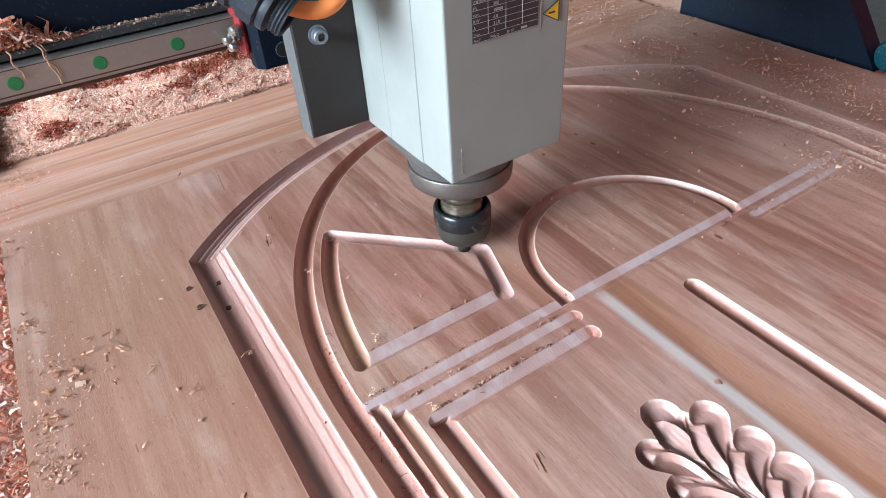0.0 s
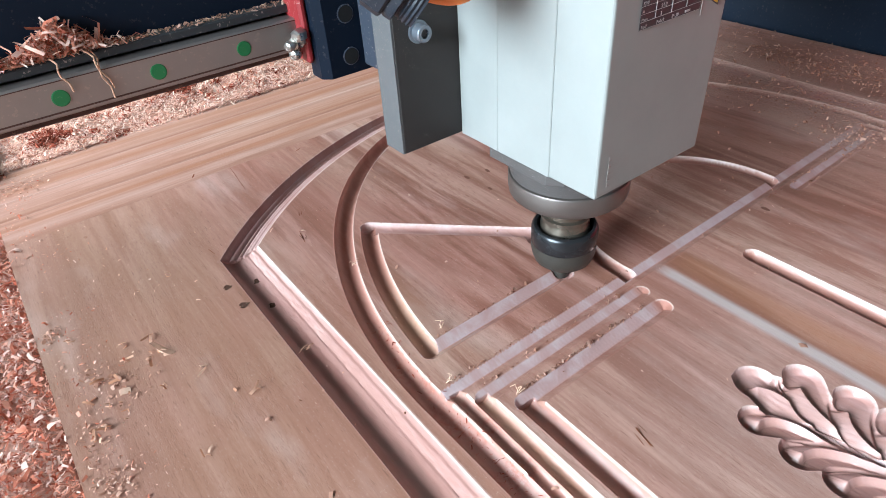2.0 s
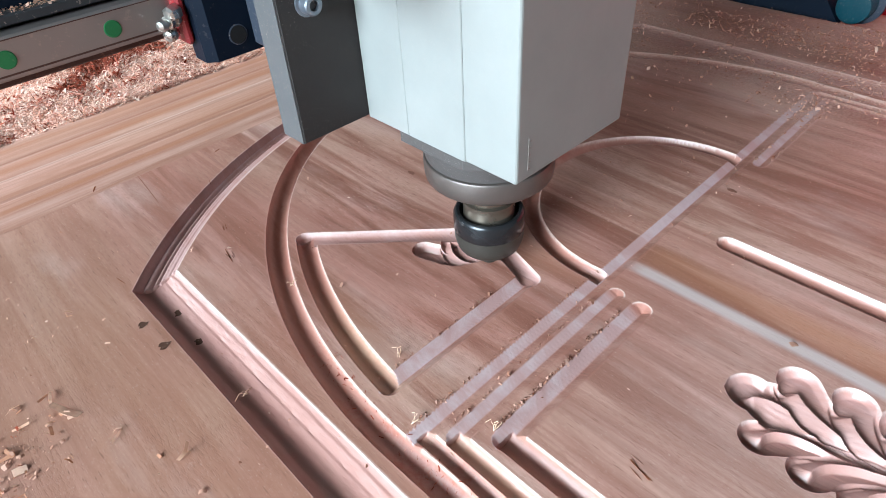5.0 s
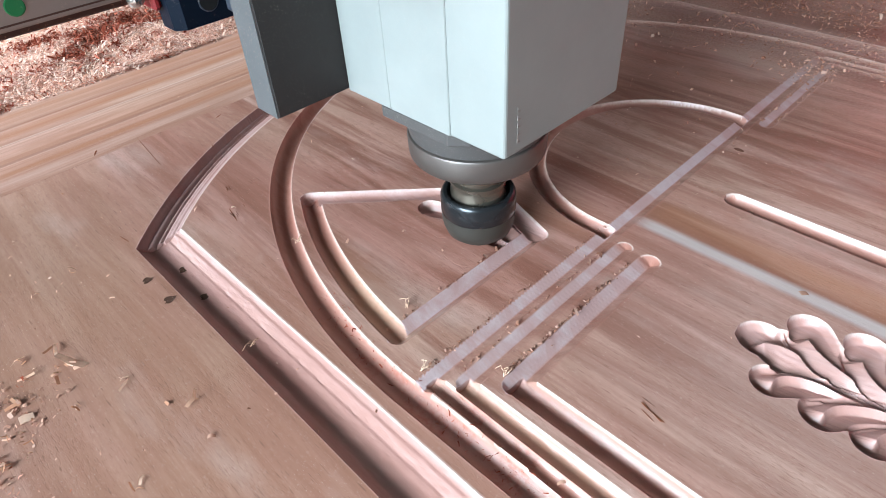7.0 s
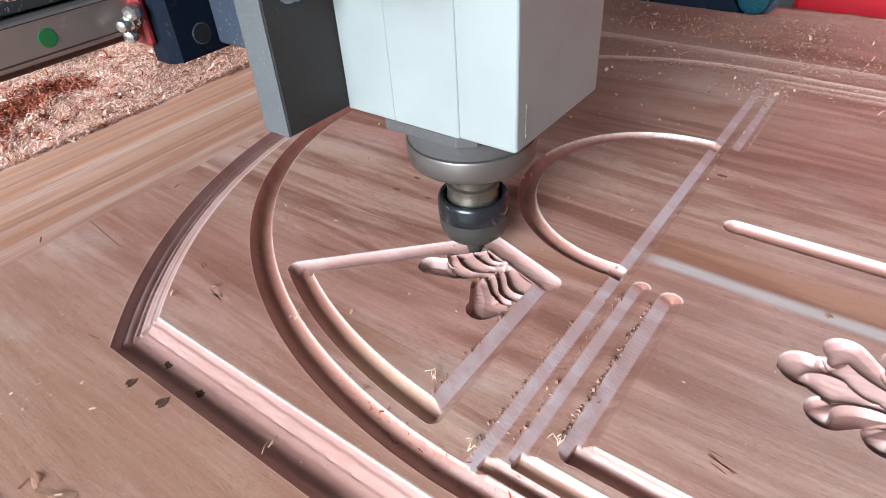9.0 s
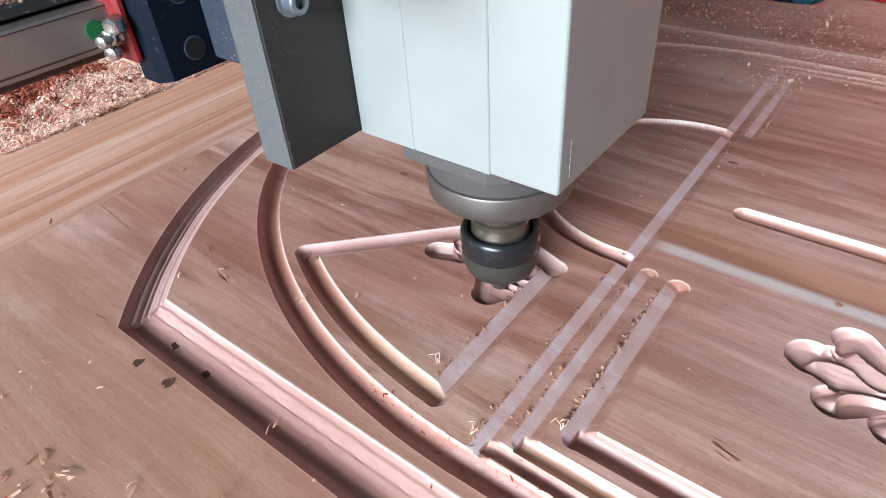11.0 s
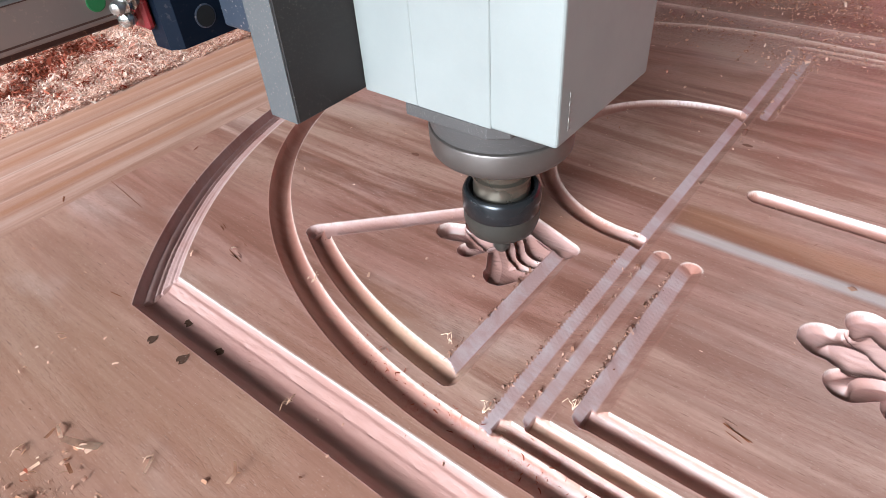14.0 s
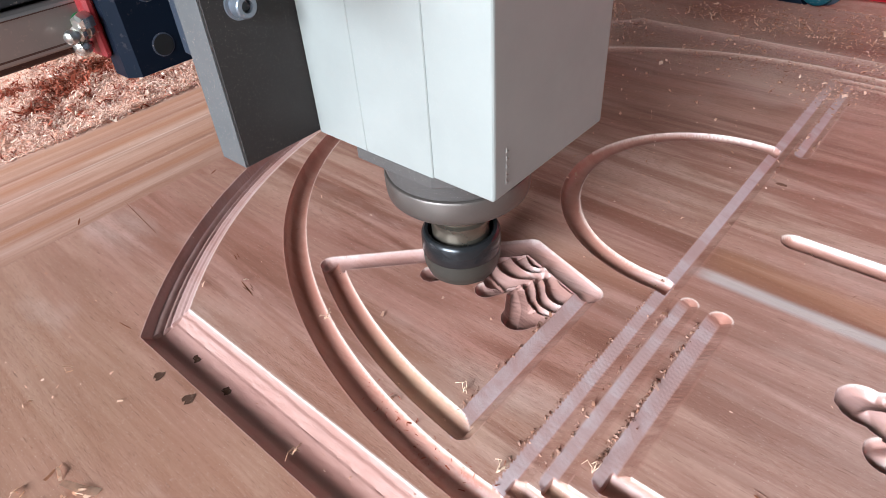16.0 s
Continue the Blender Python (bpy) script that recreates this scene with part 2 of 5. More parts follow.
GREEN = painted("green_plastic", (0.01, 0.15, 0.045), 0.4, dusty=0.05)
RED = painted("red_plastic", (0.30, 0.022, 0.025), 0.4, dusty=0.3)
BLACK = painted("black_rubber", (0.025, 0.027, 0.03), 0.5, dusty=0.22, speck=380)
CONDUIT = painted("blue_black_nylon", (0.017, 0.022, 0.030), 0.45, dust=(0.30, 0.28, 0.27), dusty=0.16, speck=700, relief=0.4, gloss=0.3)
ORANGE = painted("orange_cable", (0.88, 0.27, 0.07), 0.5, dusty=0.06)
CHROME = painted("bright_nickel", (0.55, 0.54, 0.50), 0.25, 0.9, dusty=0.15, speck=700)
ZINC = painted("zinc_bolt", (0.24, 0.27, 0.31), 0.35, 0.7, dusty=0.2)
LABEL_BLACK = painted("printed_black", (0.035, 0.03, 0.035), 0.4, dusty=0.03)
LABEL_WHITE = painted("printed_pale", (0.38, 0.37, 0.36), 0.45, dusty=0.03)
LABEL_YELLOW = painted("printed_yellow", (0.85, 0.50, 0.03), 0.45, dusty=0.03)
ENGRAVED = painted("engraved_grey", (0.30, 0.28, 0.26), 0.6, dusty=0.0)
TEAL = painted("teal_paint", (0.005, 0.055, 0.075), 0.5, dusty=0.25, gloss=0.2)
TAN = painted("tan_plastic", (0.26, 0.17, 0.10), 0.6, dusty=0.1)
RED_PAINT = painted("red_machine_paint", (0.55, 0.01, 0.02), 0.35, dusty=0.03)
BROWN_BOARD = painted("brown_board", (0.22, 0.14, 0.10), 0.6, dusty=0.2, speck=120)
CONCRETE = painted("concrete", (0.14, 0.13, 0.12), 0.8, dusty=0.1, speck=60)
# greys of the unseen shell, toned for the light that it bounces back
PLASTER = painted("unseen_wall_grey", (0.14, 0.125, 0.11), 0.8, dusty=0.02, speck=40)
ROOF = painted("unseen_roof_grey", (0.14, 0.13, 0.12), 0.6, dusty=0.02, speck=40)
CRACK = painted("brown_crack", (0.24, 0.085, 0.045), 0.8, dusty=0.0, gloss=0.1)
KNOT = painted("brown_knot", (0.20, 0.085, 0.055), 0.6, dusty=0.1)
STRAND = painted("tan_strand", (0.50, 0.28, 0.18), 0.8, dusty=0.0)
LIP = painted("dark_brown_trim", (0.07, 0.028, 0.02), 0.6, dust=(0.35, 0.16, 0.10), dusty=0.3)
FIBRE = painted("pale_fibre", (0.72, 0.50, 0.36), 0.8, dusty=0.0)
PITCH = painted("hole_shade", (0.004, 0.004, 0.004), 0.9, dusty=0.0)
PIN = painted("dark_filler", (0.085, 0.042, 0.028), 0.8, dusty=0.35, speck=900, relief=0.5, gloss=0.08)

# ---- mesh helpers ----
def thing(name, label, category, at=(0, 0, 0), group="", kind=""):
    ob = new(name)
    ob.location = at
    return tagged(ob, label, category, group, kind)

def part(name, bm, mat, parent=None, label="", smooth=False):
    me = bpy.data.meshes.new(name)
    bm.normal_update()
    bm.to_mesh(me)
    bm.free()
    if smooth:
        me.shade_smooth()
        me.set_sharp_from_angle(angle=radians(38))
    me.materials.append(mat)
    ob = new(name, me)
    ob.parent = parent
    if label:
        ob["label"] = label
    return ob

def box(x0, x1, y0, y1, z0, z1, bevel=0.0, segments=2, bm=None):
    own = bm is None
    bm = bmesh.new() if own else bm
    r = bmesh.ops.create_cube(bm, size=1)
    bmesh.ops.scale(bm, vec=(x1 - x0, y1 - y0, z1 - z0), verts=r["verts"])
    bmesh.ops.translate(bm, vec=((x0 + x1) / 2, (y0 + y1) / 2, (z0 + z1) / 2), verts=r["verts"])
    if bevel:
        edges = list({e for v in r["verts"] for e in v.link_edges})
        bmesh.ops.bevel(bm, geom=edges, offset=bevel, segments=segments, affect="EDGES", profile=0.5)
    return bm

def lathe(profile, n=48, bm=None, at=(0, 0, 0), turn=None):
    """profile: (radius, z) from bottom to top, turned round z; turn tilts it."""
    bm = bm or bmesh.new()
    turn = turn or Matrix.Identity(3)
    rings = []
    for r, z in profile:
        rings.append([bm.verts.new(Vector(at) + turn @ Vector((r * math.cos(a), r * math.sin(a), z)))
                      for a in (2 * math.pi * i / n for i in range(n))])
    for a, b in zip(rings, rings[1:]):
        for i in range(n):
            bm.faces.new((a[i], a[(i + 1) % n], b[(i + 1) % n], b[i]))
    bm.faces.new(rings[0][::-1])
    bm.faces.new(rings[-1])
    return bm

def tube(points, r, n=16, bm=None):
    bm = bm or bmesh.new()
    pts = [Vector(p) for p in points]
    rings, side = [], Vector((0.3, 0.2, 1)).normalized()
    for i, p in enumerate(pts):
        d = (pts[min(i + 1, len(pts) - 1)] - pts[max(i - 1, 0)]).normalized()
        u = (side - d * side.dot(d)).normalized()
        v = d.cross(u)
        side = u
        rr = r[i] if isinstance(r, (list, tuple)) else r
        rings.append([bm.verts.new(p + rr * (math.cos(a) * u + math.sin(a) * v)) for a in (2 * math.pi * k / n for k in range(n))])
    for a, b in zip(rings, rings[1:]):
        for i in range(n):
            bm.faces.new((a[i], a[(i + 1) % n], b[(i + 1) % n], b[i]))
    bm.faces.new(rings[0][::-1])
    bm.faces.new(rings[-1])
    return bm

def prism(outline, z0, z1, axes="xyz"):
    """An outline in the first two axes, from z0 to z1 along the third."""
    bm = bmesh.new()
    order = ["xyz".index(a) for a in axes]
    def place(u, v, w):
        p = [0, 0, 0]
        for k, val in zip(order, (u, v, w)):
            p[k] = val
        return bm.verts.new(p)
    low, high = [place(u, v, z0) for u, v in outline], [place(u, v, z1) for u, v in outline]
    n = len(outline)
    bm.faces.new(low[::-1])
    bm.faces.new(high)
    for i in range(n):
        bm.faces.new((low[i], low[(i + 1) % n], high[(i + 1) % n], high[i]))
    bmesh.ops.recalc_face_normals(bm, faces=bm.faces)
    return bm

def raw_mesh(name, verts, quads, mat, smooth=True):
    me = bpy.data.meshes.new(name)
    nv, nf = len(verts), len(quads)
    k = quads.shape[1]
    me.vertices.add(nv)
    me.vertices.foreach_set("co", np.ascontiguousarray(verts, dtype=np.float32).ravel())
    me.loops.add(nf * k)
    me.loops.foreach_set("vertex_index", np.ascontiguousarray(quads, dtype=np.int32).ravel())
    me.polygons.add(nf)
    me.polygons.foreach_set("loop_start", np.arange(0, nf * k, k, dtype=np.int32))
    me.update(calc_edges=True)
    me.validate()
    if smooth:
        me.shade_smooth()
    me.materials.append(mat)
    return me

def grid_mesh(name, xs, ys, Z, mat, skirt=None):
    X, Y = np.meshgrid(xs, ys) if np.ndim(xs) == 1 else (xs, ys)
    ny, nx = X.shape
    verts = np.stack([X, Y, Z], -1).reshape(-1, 3)
    idx = np.arange(nx * ny).reshape(ny, nx)
    quads = np.stack([idx[:-1, :-1], idx[:-1, 1:], idx[1:, 1:], idx[1:, :-1]], -1).reshape(-1, 4)
    if skirt is not None:
        ring = np.concatenate([idx[0, :], idx[1:, -1], idx[-1, -2::-1], idx[-2:0:-1, 0]])
        low = verts[ring].copy()
        low[:, 2] = skirt
        b = len(verts) + np.arange(len(ring))
        nxt = np.roll(np.arange(len(ring)), -1)
        side = np.stack([ring, b, b[nxt], ring[nxt]], -1)
        verts = np.concatenate([verts, low])
        quads = np.concatenate([quads, side])
    return raw_mesh(name, verts, quads, mat)

def soft_noise(X, Y, scale, seed=0):
    """Smooth value noise on a plane, vectorised."""
    rng = np.random.RandomState(seed)
    table = rng.rand(64, 64)
    u, v = X * scale, Y * scale
    iu, iv = np.floor(u).astype(int), np.floor(v).astype(int)
    fu, fv = u - iu, v - iv
    fu, fv = fu * fu * (3 - 2 * fu), fv * fv * (3 - 2 * fv)
    def g(a, b):
        return table[a % 64, b % 64]
    return (g(iu, iv) * (1 - fu) + g(iu + 1, iv) * fu) * (1 - fv) + (g(iu, iv + 1) * (1 - fu) + g(iu + 1, iv + 1) * fu) * fv

# ---- the carved door: a relief over the board, all in metres ----
FINE = 0.0008                    # spacing of the carved face
CX = 0.399                       # the door's middle line
DOOR = (-0.093, 0.893, -1.25, 0.648)
GROOVE = 0.0074

def scoop(d, half, depth, flat=2.1):
    """A round-nosed groove's floor at the distance d from its middle line; a higher flat leaves more level floor."""
    q = np.clip(np.abs(d) / half, 0, 1)
    return np.where(q < 1, -depth * (1 - q ** flat) ** 0.62, 0)

def segment(X, Y, a, b):
    ax, ay = a
    bx, by = b
    L2 = (bx - ax) ** 2 + (by - ay) ** 2
    s = np.clip(((X - ax) * (bx - ax) + (Y - ay) * (by - ay)) / L2, 0, 1)
    return np.hypot(X - ax - s * (bx - ax), Y - ay - s * (by - ay)), s

def ellipse(X, Y, cx, cy, a, b):
    u, v = (X - cx) / a, (Y - cy) / b
    e = np.sqrt(u * u + v * v) + 1e-9
    g = np.hypot(u / a, v / b) / e
    return (e - 1) / np.maximum(g, 1e-6)

WEDGE = [((0.1765, 0.4490), (0.2785, 0.3460)), ((0.2785, 0.3460), (0.2600, 0.2880)), ((0.1280, 0.2890), (0.2580, 0.2890))]

def in_wedge(X, Y):
    """Clear of the wedge panel's own grooves."""
    far = np.full_like(X, 1.0)
    for a, b in WEDGE:
        far = np.minimum(far, segment(X, Y, a, b)[0])
    return far > 0.0074

def arc(X, Y, points):
    """Signed distance to a bent line that goes on straight at both ends (positive on its left-hand side), and how far along it a place lies."""
    P = np.array(points, dtype=float)
    best, sign, along, run = np.full_like(X, 9.0), np.ones_like(X), np.zeros_like(X), 0.0
    last = len(P) - 2
    for k in range(last + 1):
        (ax, ay), (bx, by) = P[k], P[k + 1]
        L = math.hypot(bx - ax, by - ay)
        ux, uy = (bx - ax) / L, (by - ay) / L
        s = (X - ax) * ux + (Y - ay) * uy
        c = np.clip(s, -9.0 if k == 0 else 0.0, 9.0 if k == last else L)
        d = np.hypot(X - ax - c * ux, Y - ay - c * uy)
        near = d < best - 1e-9
        best = np.where(near, d, best)
        sign = np.where(near, np.sign(ux * (Y - ay) - uy * (X - ax)), sign)
        along = np.where(near, run + c, along)
        run += L
    return best * np.where(sign == 0, 1, sign), along

def bend(points):
    """The same line, rounded."""
    P = np.array(points, dtype=float)
    for _ in range(2):
        Q = [P[0]]
        for a, b in zip(P, P[1:]):
            Q += [0.75 * a + 0.25 * b, 0.25 * a + 0.75 * b]
        P = np.array(Q + [P[-1]])
    return P

def blob(X, Y, a, b, ra, rb):
    """Signed distance to a tapered finger with round ends."""
    d, s = segment(X, Y, a, b)
    return d - (ra + (rb - ra) * s)

def shift(points, dx, dy):
    return [(x + dx, y + dy) for x, y in points]

# the leafy branch: a tip, then pairs of petals down the stem; each petal has an upper border and a raised tongue that ends in a crest
TIP_CREST = [(0.2655, 0.1335), (0.2730, 0.1255), (0.2750, 0.1120), (0.2680, 0.0940)]
FAR_SIDE = [([(0.2960, 0.1400), (0.2880, 0.1280), (0.2770, 0.1150), (0.2690, 0.1030), (0.2665, 0.0930), (0.2690, 0.0840)],
             [(0.2920, 0.1150), (0.2835, 0.1050), (0.2785, 0.0930), (0.2755, 0.0830)], (0.2955, 0.1135), 0.0126),
            ([(0.3200, 0.1035), (0.2970, 0.0985), (0.2850, 0.0915), (0.2755, 0.0840), (0.2705, 0.0720), (0.2710, 0.0600)],
             [(0.2965, 0.0860), (0.2860, 0.0800), (0.2790, 0.0700), (0.2765, 0.0600)], (0.3020, 0.0850), 0.0121)]
NEAR_SIDE = [([(0.2420, 0.1450), (0.2510, 0.1275), (0.2550, 0.1180), (0.2625, 0.1090), (0.2665, 0.0930), (0.2690, 0.0820)],
              [(0.2405, 0.1130), (0.2500, 0.1140), (0.2575, 0.1075), (0.2615, 0.0950), (0.2610, 0.0830)], (0.2445, 0.1145), 0.0112),
             ([(0.2200, 0.1025), (0.2455, 0.0995), (0.2530, 0.0930), (0.2600, 0.0845), (0.2660, 0.0720), (0.2705, 0.0600)],
              [(0.2385, 0.0855), (0.2455, 0.0865), (0.2540, 0.0830), (0.2625, 0.0720), (0.2660, 0.0620)], (0.2420, 0.0870), 0.0115)]
for k in range(1, 7):
    border, crest, cap, r = FAR_SIDE[1]
    FAR_SIDE.append((shift(border, 0.0018 * k, -0.0245 * k), shift(crest, 0.0018 * k, -0.0245 * k), (cap[0] + 0.0018 * k, cap[1] - 0.0245 * k), r))
    border, crest, cap, r = NEAR_SIDE[1]
    NEAR_SIDE.append((shift(border, 0.0012 * k, -0.0245 * k), shift(crest, 0.0012 * k, -0.0245 * k), (cap[0] + 0.0012 * k, cap[1] - 0.0245 * k), r))

def branch(X, Y, deep):
    """Height and outline of the carved branch."""
    edge = blob(X, Y, (0.2705, 0.1310), (0.2680, 0.0900), 0.0140, 0.0100)
    edge = np.minimum(edge, blob(X, Y, (0.2660, 0.1400), (0.2700, 0.1300), 0.0045, 0.0120))
    edge = np.minimum(edge, blob(X, Y, (0.2705, 0.1180), (0.2730, 0.0860), 0.0165, 0.0225))
    edge = np.minimum(edge, blob(X, Y, (0.2730, 0.0860), (0.2850, -0.0900), 0.0225, 0.0225))
    for border, crest, cap, r in FAR_SIDE + NEAR_SIDE:
        edge = np.minimum(edge, blob(X, Y, cap, border[-1], r, 0.009))
    stem = X - (0.2690 + (0.087 - Y) * 0.08)

    def side(rows, flip):
        z = np.full_like(X, -deep)
        lines = [(flip * arc(X, Y, bend(b))[0], arc(X, Y, bend(c))) for b, c, _, _ in rows]
        for k, (d, (dc, along)) in enumerate(lines):
            nxt = lines[k + 1][0] if k + 1 < len(lines) else d - 0.02
            own = (d > 0) & (nxt <= 0)
            v = np.clip(d / np.maximum(d - nxt, 1e-6), 0, 1)
            floor_ = -deep * (1 - 0.50 * v ** 1.6)
            dc = flip * dc
            rise = np.clip(d / np.maximum(d - dc, 1e-6), 0, 1)
            fade = np.clip((along + 0.001) / 0.006, 0, 1)
            tongue = -deep * (1 - 0.88 * fade * rise ** 0.9)
            drop = np.clip(1 - dc / 0.0026, 0, 1)
            body_ = np.maximum(floor_, floor_ * (1 - drop) + np.maximum(tongue, floor_) * drop)
            foot = np.clip(d / 0.0020, 0, 1)
            z = np.where(own, -0.50 * deep * (1 - foot) + body_ * foot, z)
        return z, lines[0][0]

    zf, first_far = side(FAR_SIDE, 1.0)
    zn, first_near = side(NEAR_SIDE, -1.0)
    dt, along = arc(X, Y, bend(TIP_CREST))
    tip_floor = -deep * (1 - 0.45 * np.clip(dt / 0.016, 0, 1) ** 1.4)
    tip_tongue = -deep * (1 - 0.85 * np.clip((along + 0.001) / 0.007, 0, 1) * np.clip(1 + dt / 0.011, 0, 1))
    drop = np.clip(1 - dt / 0.0036, 0, 1)
    zt = tip_floor * (1 - drop) + tip_tongue * drop
    Z = np.where(stem > 0, zf, zn)
    tip = (first_far < 0) & (first_near < 0)
    Z = np.where(tip, zt, np.where((first_far >= 0) & (stem > -0.002), zf, np.where(stem > 0, zf, zn)))
    Z = Z * np.clip(-edge / 0.0034, 0, 1) ** 0.5
    return np.where(edge < 0, np.minimum(Z, -0.0006), 0), edge

# the small leaf in the wedge panel: scoops that are steep on one side and rise to the crest of the next
LOW_ARCS = [[(0.2420, 0.3290), (0.2370, 0.3230), (0.2305, 0.3170), (0.2268, 0.3095), (0.2275, 0.3010), (0.2340, 0.2930)],
            [(0.2480, 0.3240), (0.2420, 0.3180), (0.2355, 0.3140), (0.2318, 0.3070), (0.2325, 0.2985), (0.2400, 0.2900)],
            [(0.2560, 0.3225), (0.2515, 0.3170), (0.2440, 0.3120), (0.2402, 0.3045), (0.2415, 0.2965), (0.2480, 0.2880)],
            [(0.2640, 0.3210), (0.2605, 0.3140), (0.2560, 0.3060), (0.2540, 0.2960), (0.2550, 0.2880)]]
HIGH_ARCS = [[(0.2440, 0.3650), (0.2390, 0.3570), (0.2365, 0.3500)],
             [(0.2520, 0.3600), (0.2470, 0.3540), (0.2440, 0.3465), (0.2440, 0.3365), (0.2530, 0.3240)],
             [(0.2650, 0.3570), (0.2600, 0.3510), (0.2562, 0.3440), (0.2550, 0.3340), (0.2600, 0.3270)],
             [(0.2730, 0.3500), (0.2680, 0.3435), (0.2620, 0.3370), (0.2640, 0.3290)]]
PIECES = 9

def leaf(X, Y, deep):
    """Height, the scoop that a place belongs to, and outline of the small leaf."""
    outline = [blob(X, Y, (0.2120, 0.3840), (0.2260, 0.3700), 0.0082, 0.0070),
               np.minimum(blob(X, Y, (0.2310, 0.3680), (0.2400, 0.3450), 0.0098, 0.0105), blob(X, Y, (0.2350, 0.3500), (0.2500, 0.3300), 0.0085, 0.0080)),
               blob(X, Y, (0.2530, 0.3560), (0.2490, 0.3330), 0.0115, 0.0090),
               blob(X, Y, (0.2640, 0.3440), (0.2560, 0.3270), 0.0120, 0.0070),
               blob(X, Y, (0.2215, 0.3445), (0.2370, 0.3320), 0.0075, 0.0050),
               np.minimum(blob(X, Y, (0.2130, 0.3125), (0.2330, 0.3250), 0.0092, 0.0085), blob(X, Y, (0.2130, 0.3125), (0.2240, 0.3030), 0.0108, 0.0085)),
               blob(X, Y, (0.2300, 0.3020), (0.2440, 0.3230), 0.0085, 0.0080),
               blob(X, Y, (0.2410, 0.3020), (0.2490, 0.3210), 0.0100, 0.0080),
               blob(X, Y, (0.2520, 0.2990), (0.2580, 0.3190), 0.0100, 0.0070)]
    edge = np.minimum.reduce(outline)
    low = Y < 0.3330 - 0.55 * (X - 0.2380)
    z, who = np.full_like(X, -0.8 * deep), np.full(X.shape, 1)

    def steps_of(arcs, names, first):
        zz, ww = first.copy(), np.full(X.shape, names[0])
        ds = [arc(X, Y, bend(a))[0] for a in arcs]
        for k, d in enumerate(ds):
            nxt = ds[k + 1] if k + 1 < len(ds) else d - 0.012
            v = np.clip(d / np.maximum(d - nxt, 1e-6), 0, 1)
            own = (d > 0) & (nxt <= 0) if k + 1 < len(ds) else d > 0
            foot = np.clip(d / 0.0006, 0, 1)
            zz = np.where(own, -deep * (0.22 + 0.78 * foot * (1 - v) ** 0.8), zz)
            ww = np.where(own, names[k + 1], ww)
        return zz, ww, ds[0]

    d5 = -arc(X, Y, bend([(0.2335, 0.3270), (0.2240, 0.3170), (0.2090, 0.3100)]))[0]
    first = -deep * np.where(d5 > 0, 0.45 + 0.45 * np.clip(d5 / 0.012, 0, 1), 0.80 - 0.35 * np.clip(1 + d5 / 0.012, 0, 1))
    first = first * (1 - 0.45 * np.clip(1 + arc(X, Y, bend(LOW_ARCS[0]))[0] / 0.009, 0, 1) ** 1.5)
    zl, wl, _ = steps_of(LOW_ARCS, (5, 6, 7, 8, 8), first)
    d1 = arc(X, Y, bend(HIGH_ARCS[1]))[0]
    first = -deep * (0.25 + 0.65 * np.clip(-d1 / 0.010, 0, 1))
    zh, wh, _ = steps_of(HIGH_ARCS, (1, 1, 2, 3, 3), first)
    z, who = np.where(low, zl, zh), np.where(low, wl, wh)
    # two shallow lobes by themselves: the tail's end and the one between tail and foot
    others = np.minimum.reduce([o for k, o in enumerate(outline) if k not in (0, 4)])
    for k in (0, 4):
        mine = (outline[k] < 0) & (others > 0)
        z = np.where(mine, -deep * (0.45 + 0.35 * np.clip(-outline[k] / 0.006, 0, 1)), z)
        who = np.where(mine, k, who)
    z = z * np.clip(-edge / 0.0030, 0, 1) ** 0.55
    return np.where(edge < 0, np.minimum(z, -0.0005), 0), np.where(edge < 0, who, -1), edge

def smoothed(work, X, Y, deep, r):
    """The carving as a cutter of the radius r leaves it: steps are worn over that width."""
    mid = work(X, Y, deep)
    z = sum(work(X + r * math.cos(a), Y + r * math.sin(a), deep)[0] for a in (0.4, 1.97, 3.54, 5.11)) / 4
    return (np.where(mid[-1] < 0, np.minimum(z, -0.0004), 0), *mid[1:])

def patch(X, Y, x0, x1, y0, y1, work, rest):
    """Runs work on the places within a rectangle alone; elsewhere the results are rest."""
    m = (X > x0) & (X < x1) & (Y > y0) & (Y < y1)
    out = [np.full(X.shape, v) for v in rest]
    if m.any():
        for o, got in zip(out, work(X[m], Y[m])):
            o[m] = got
    return out

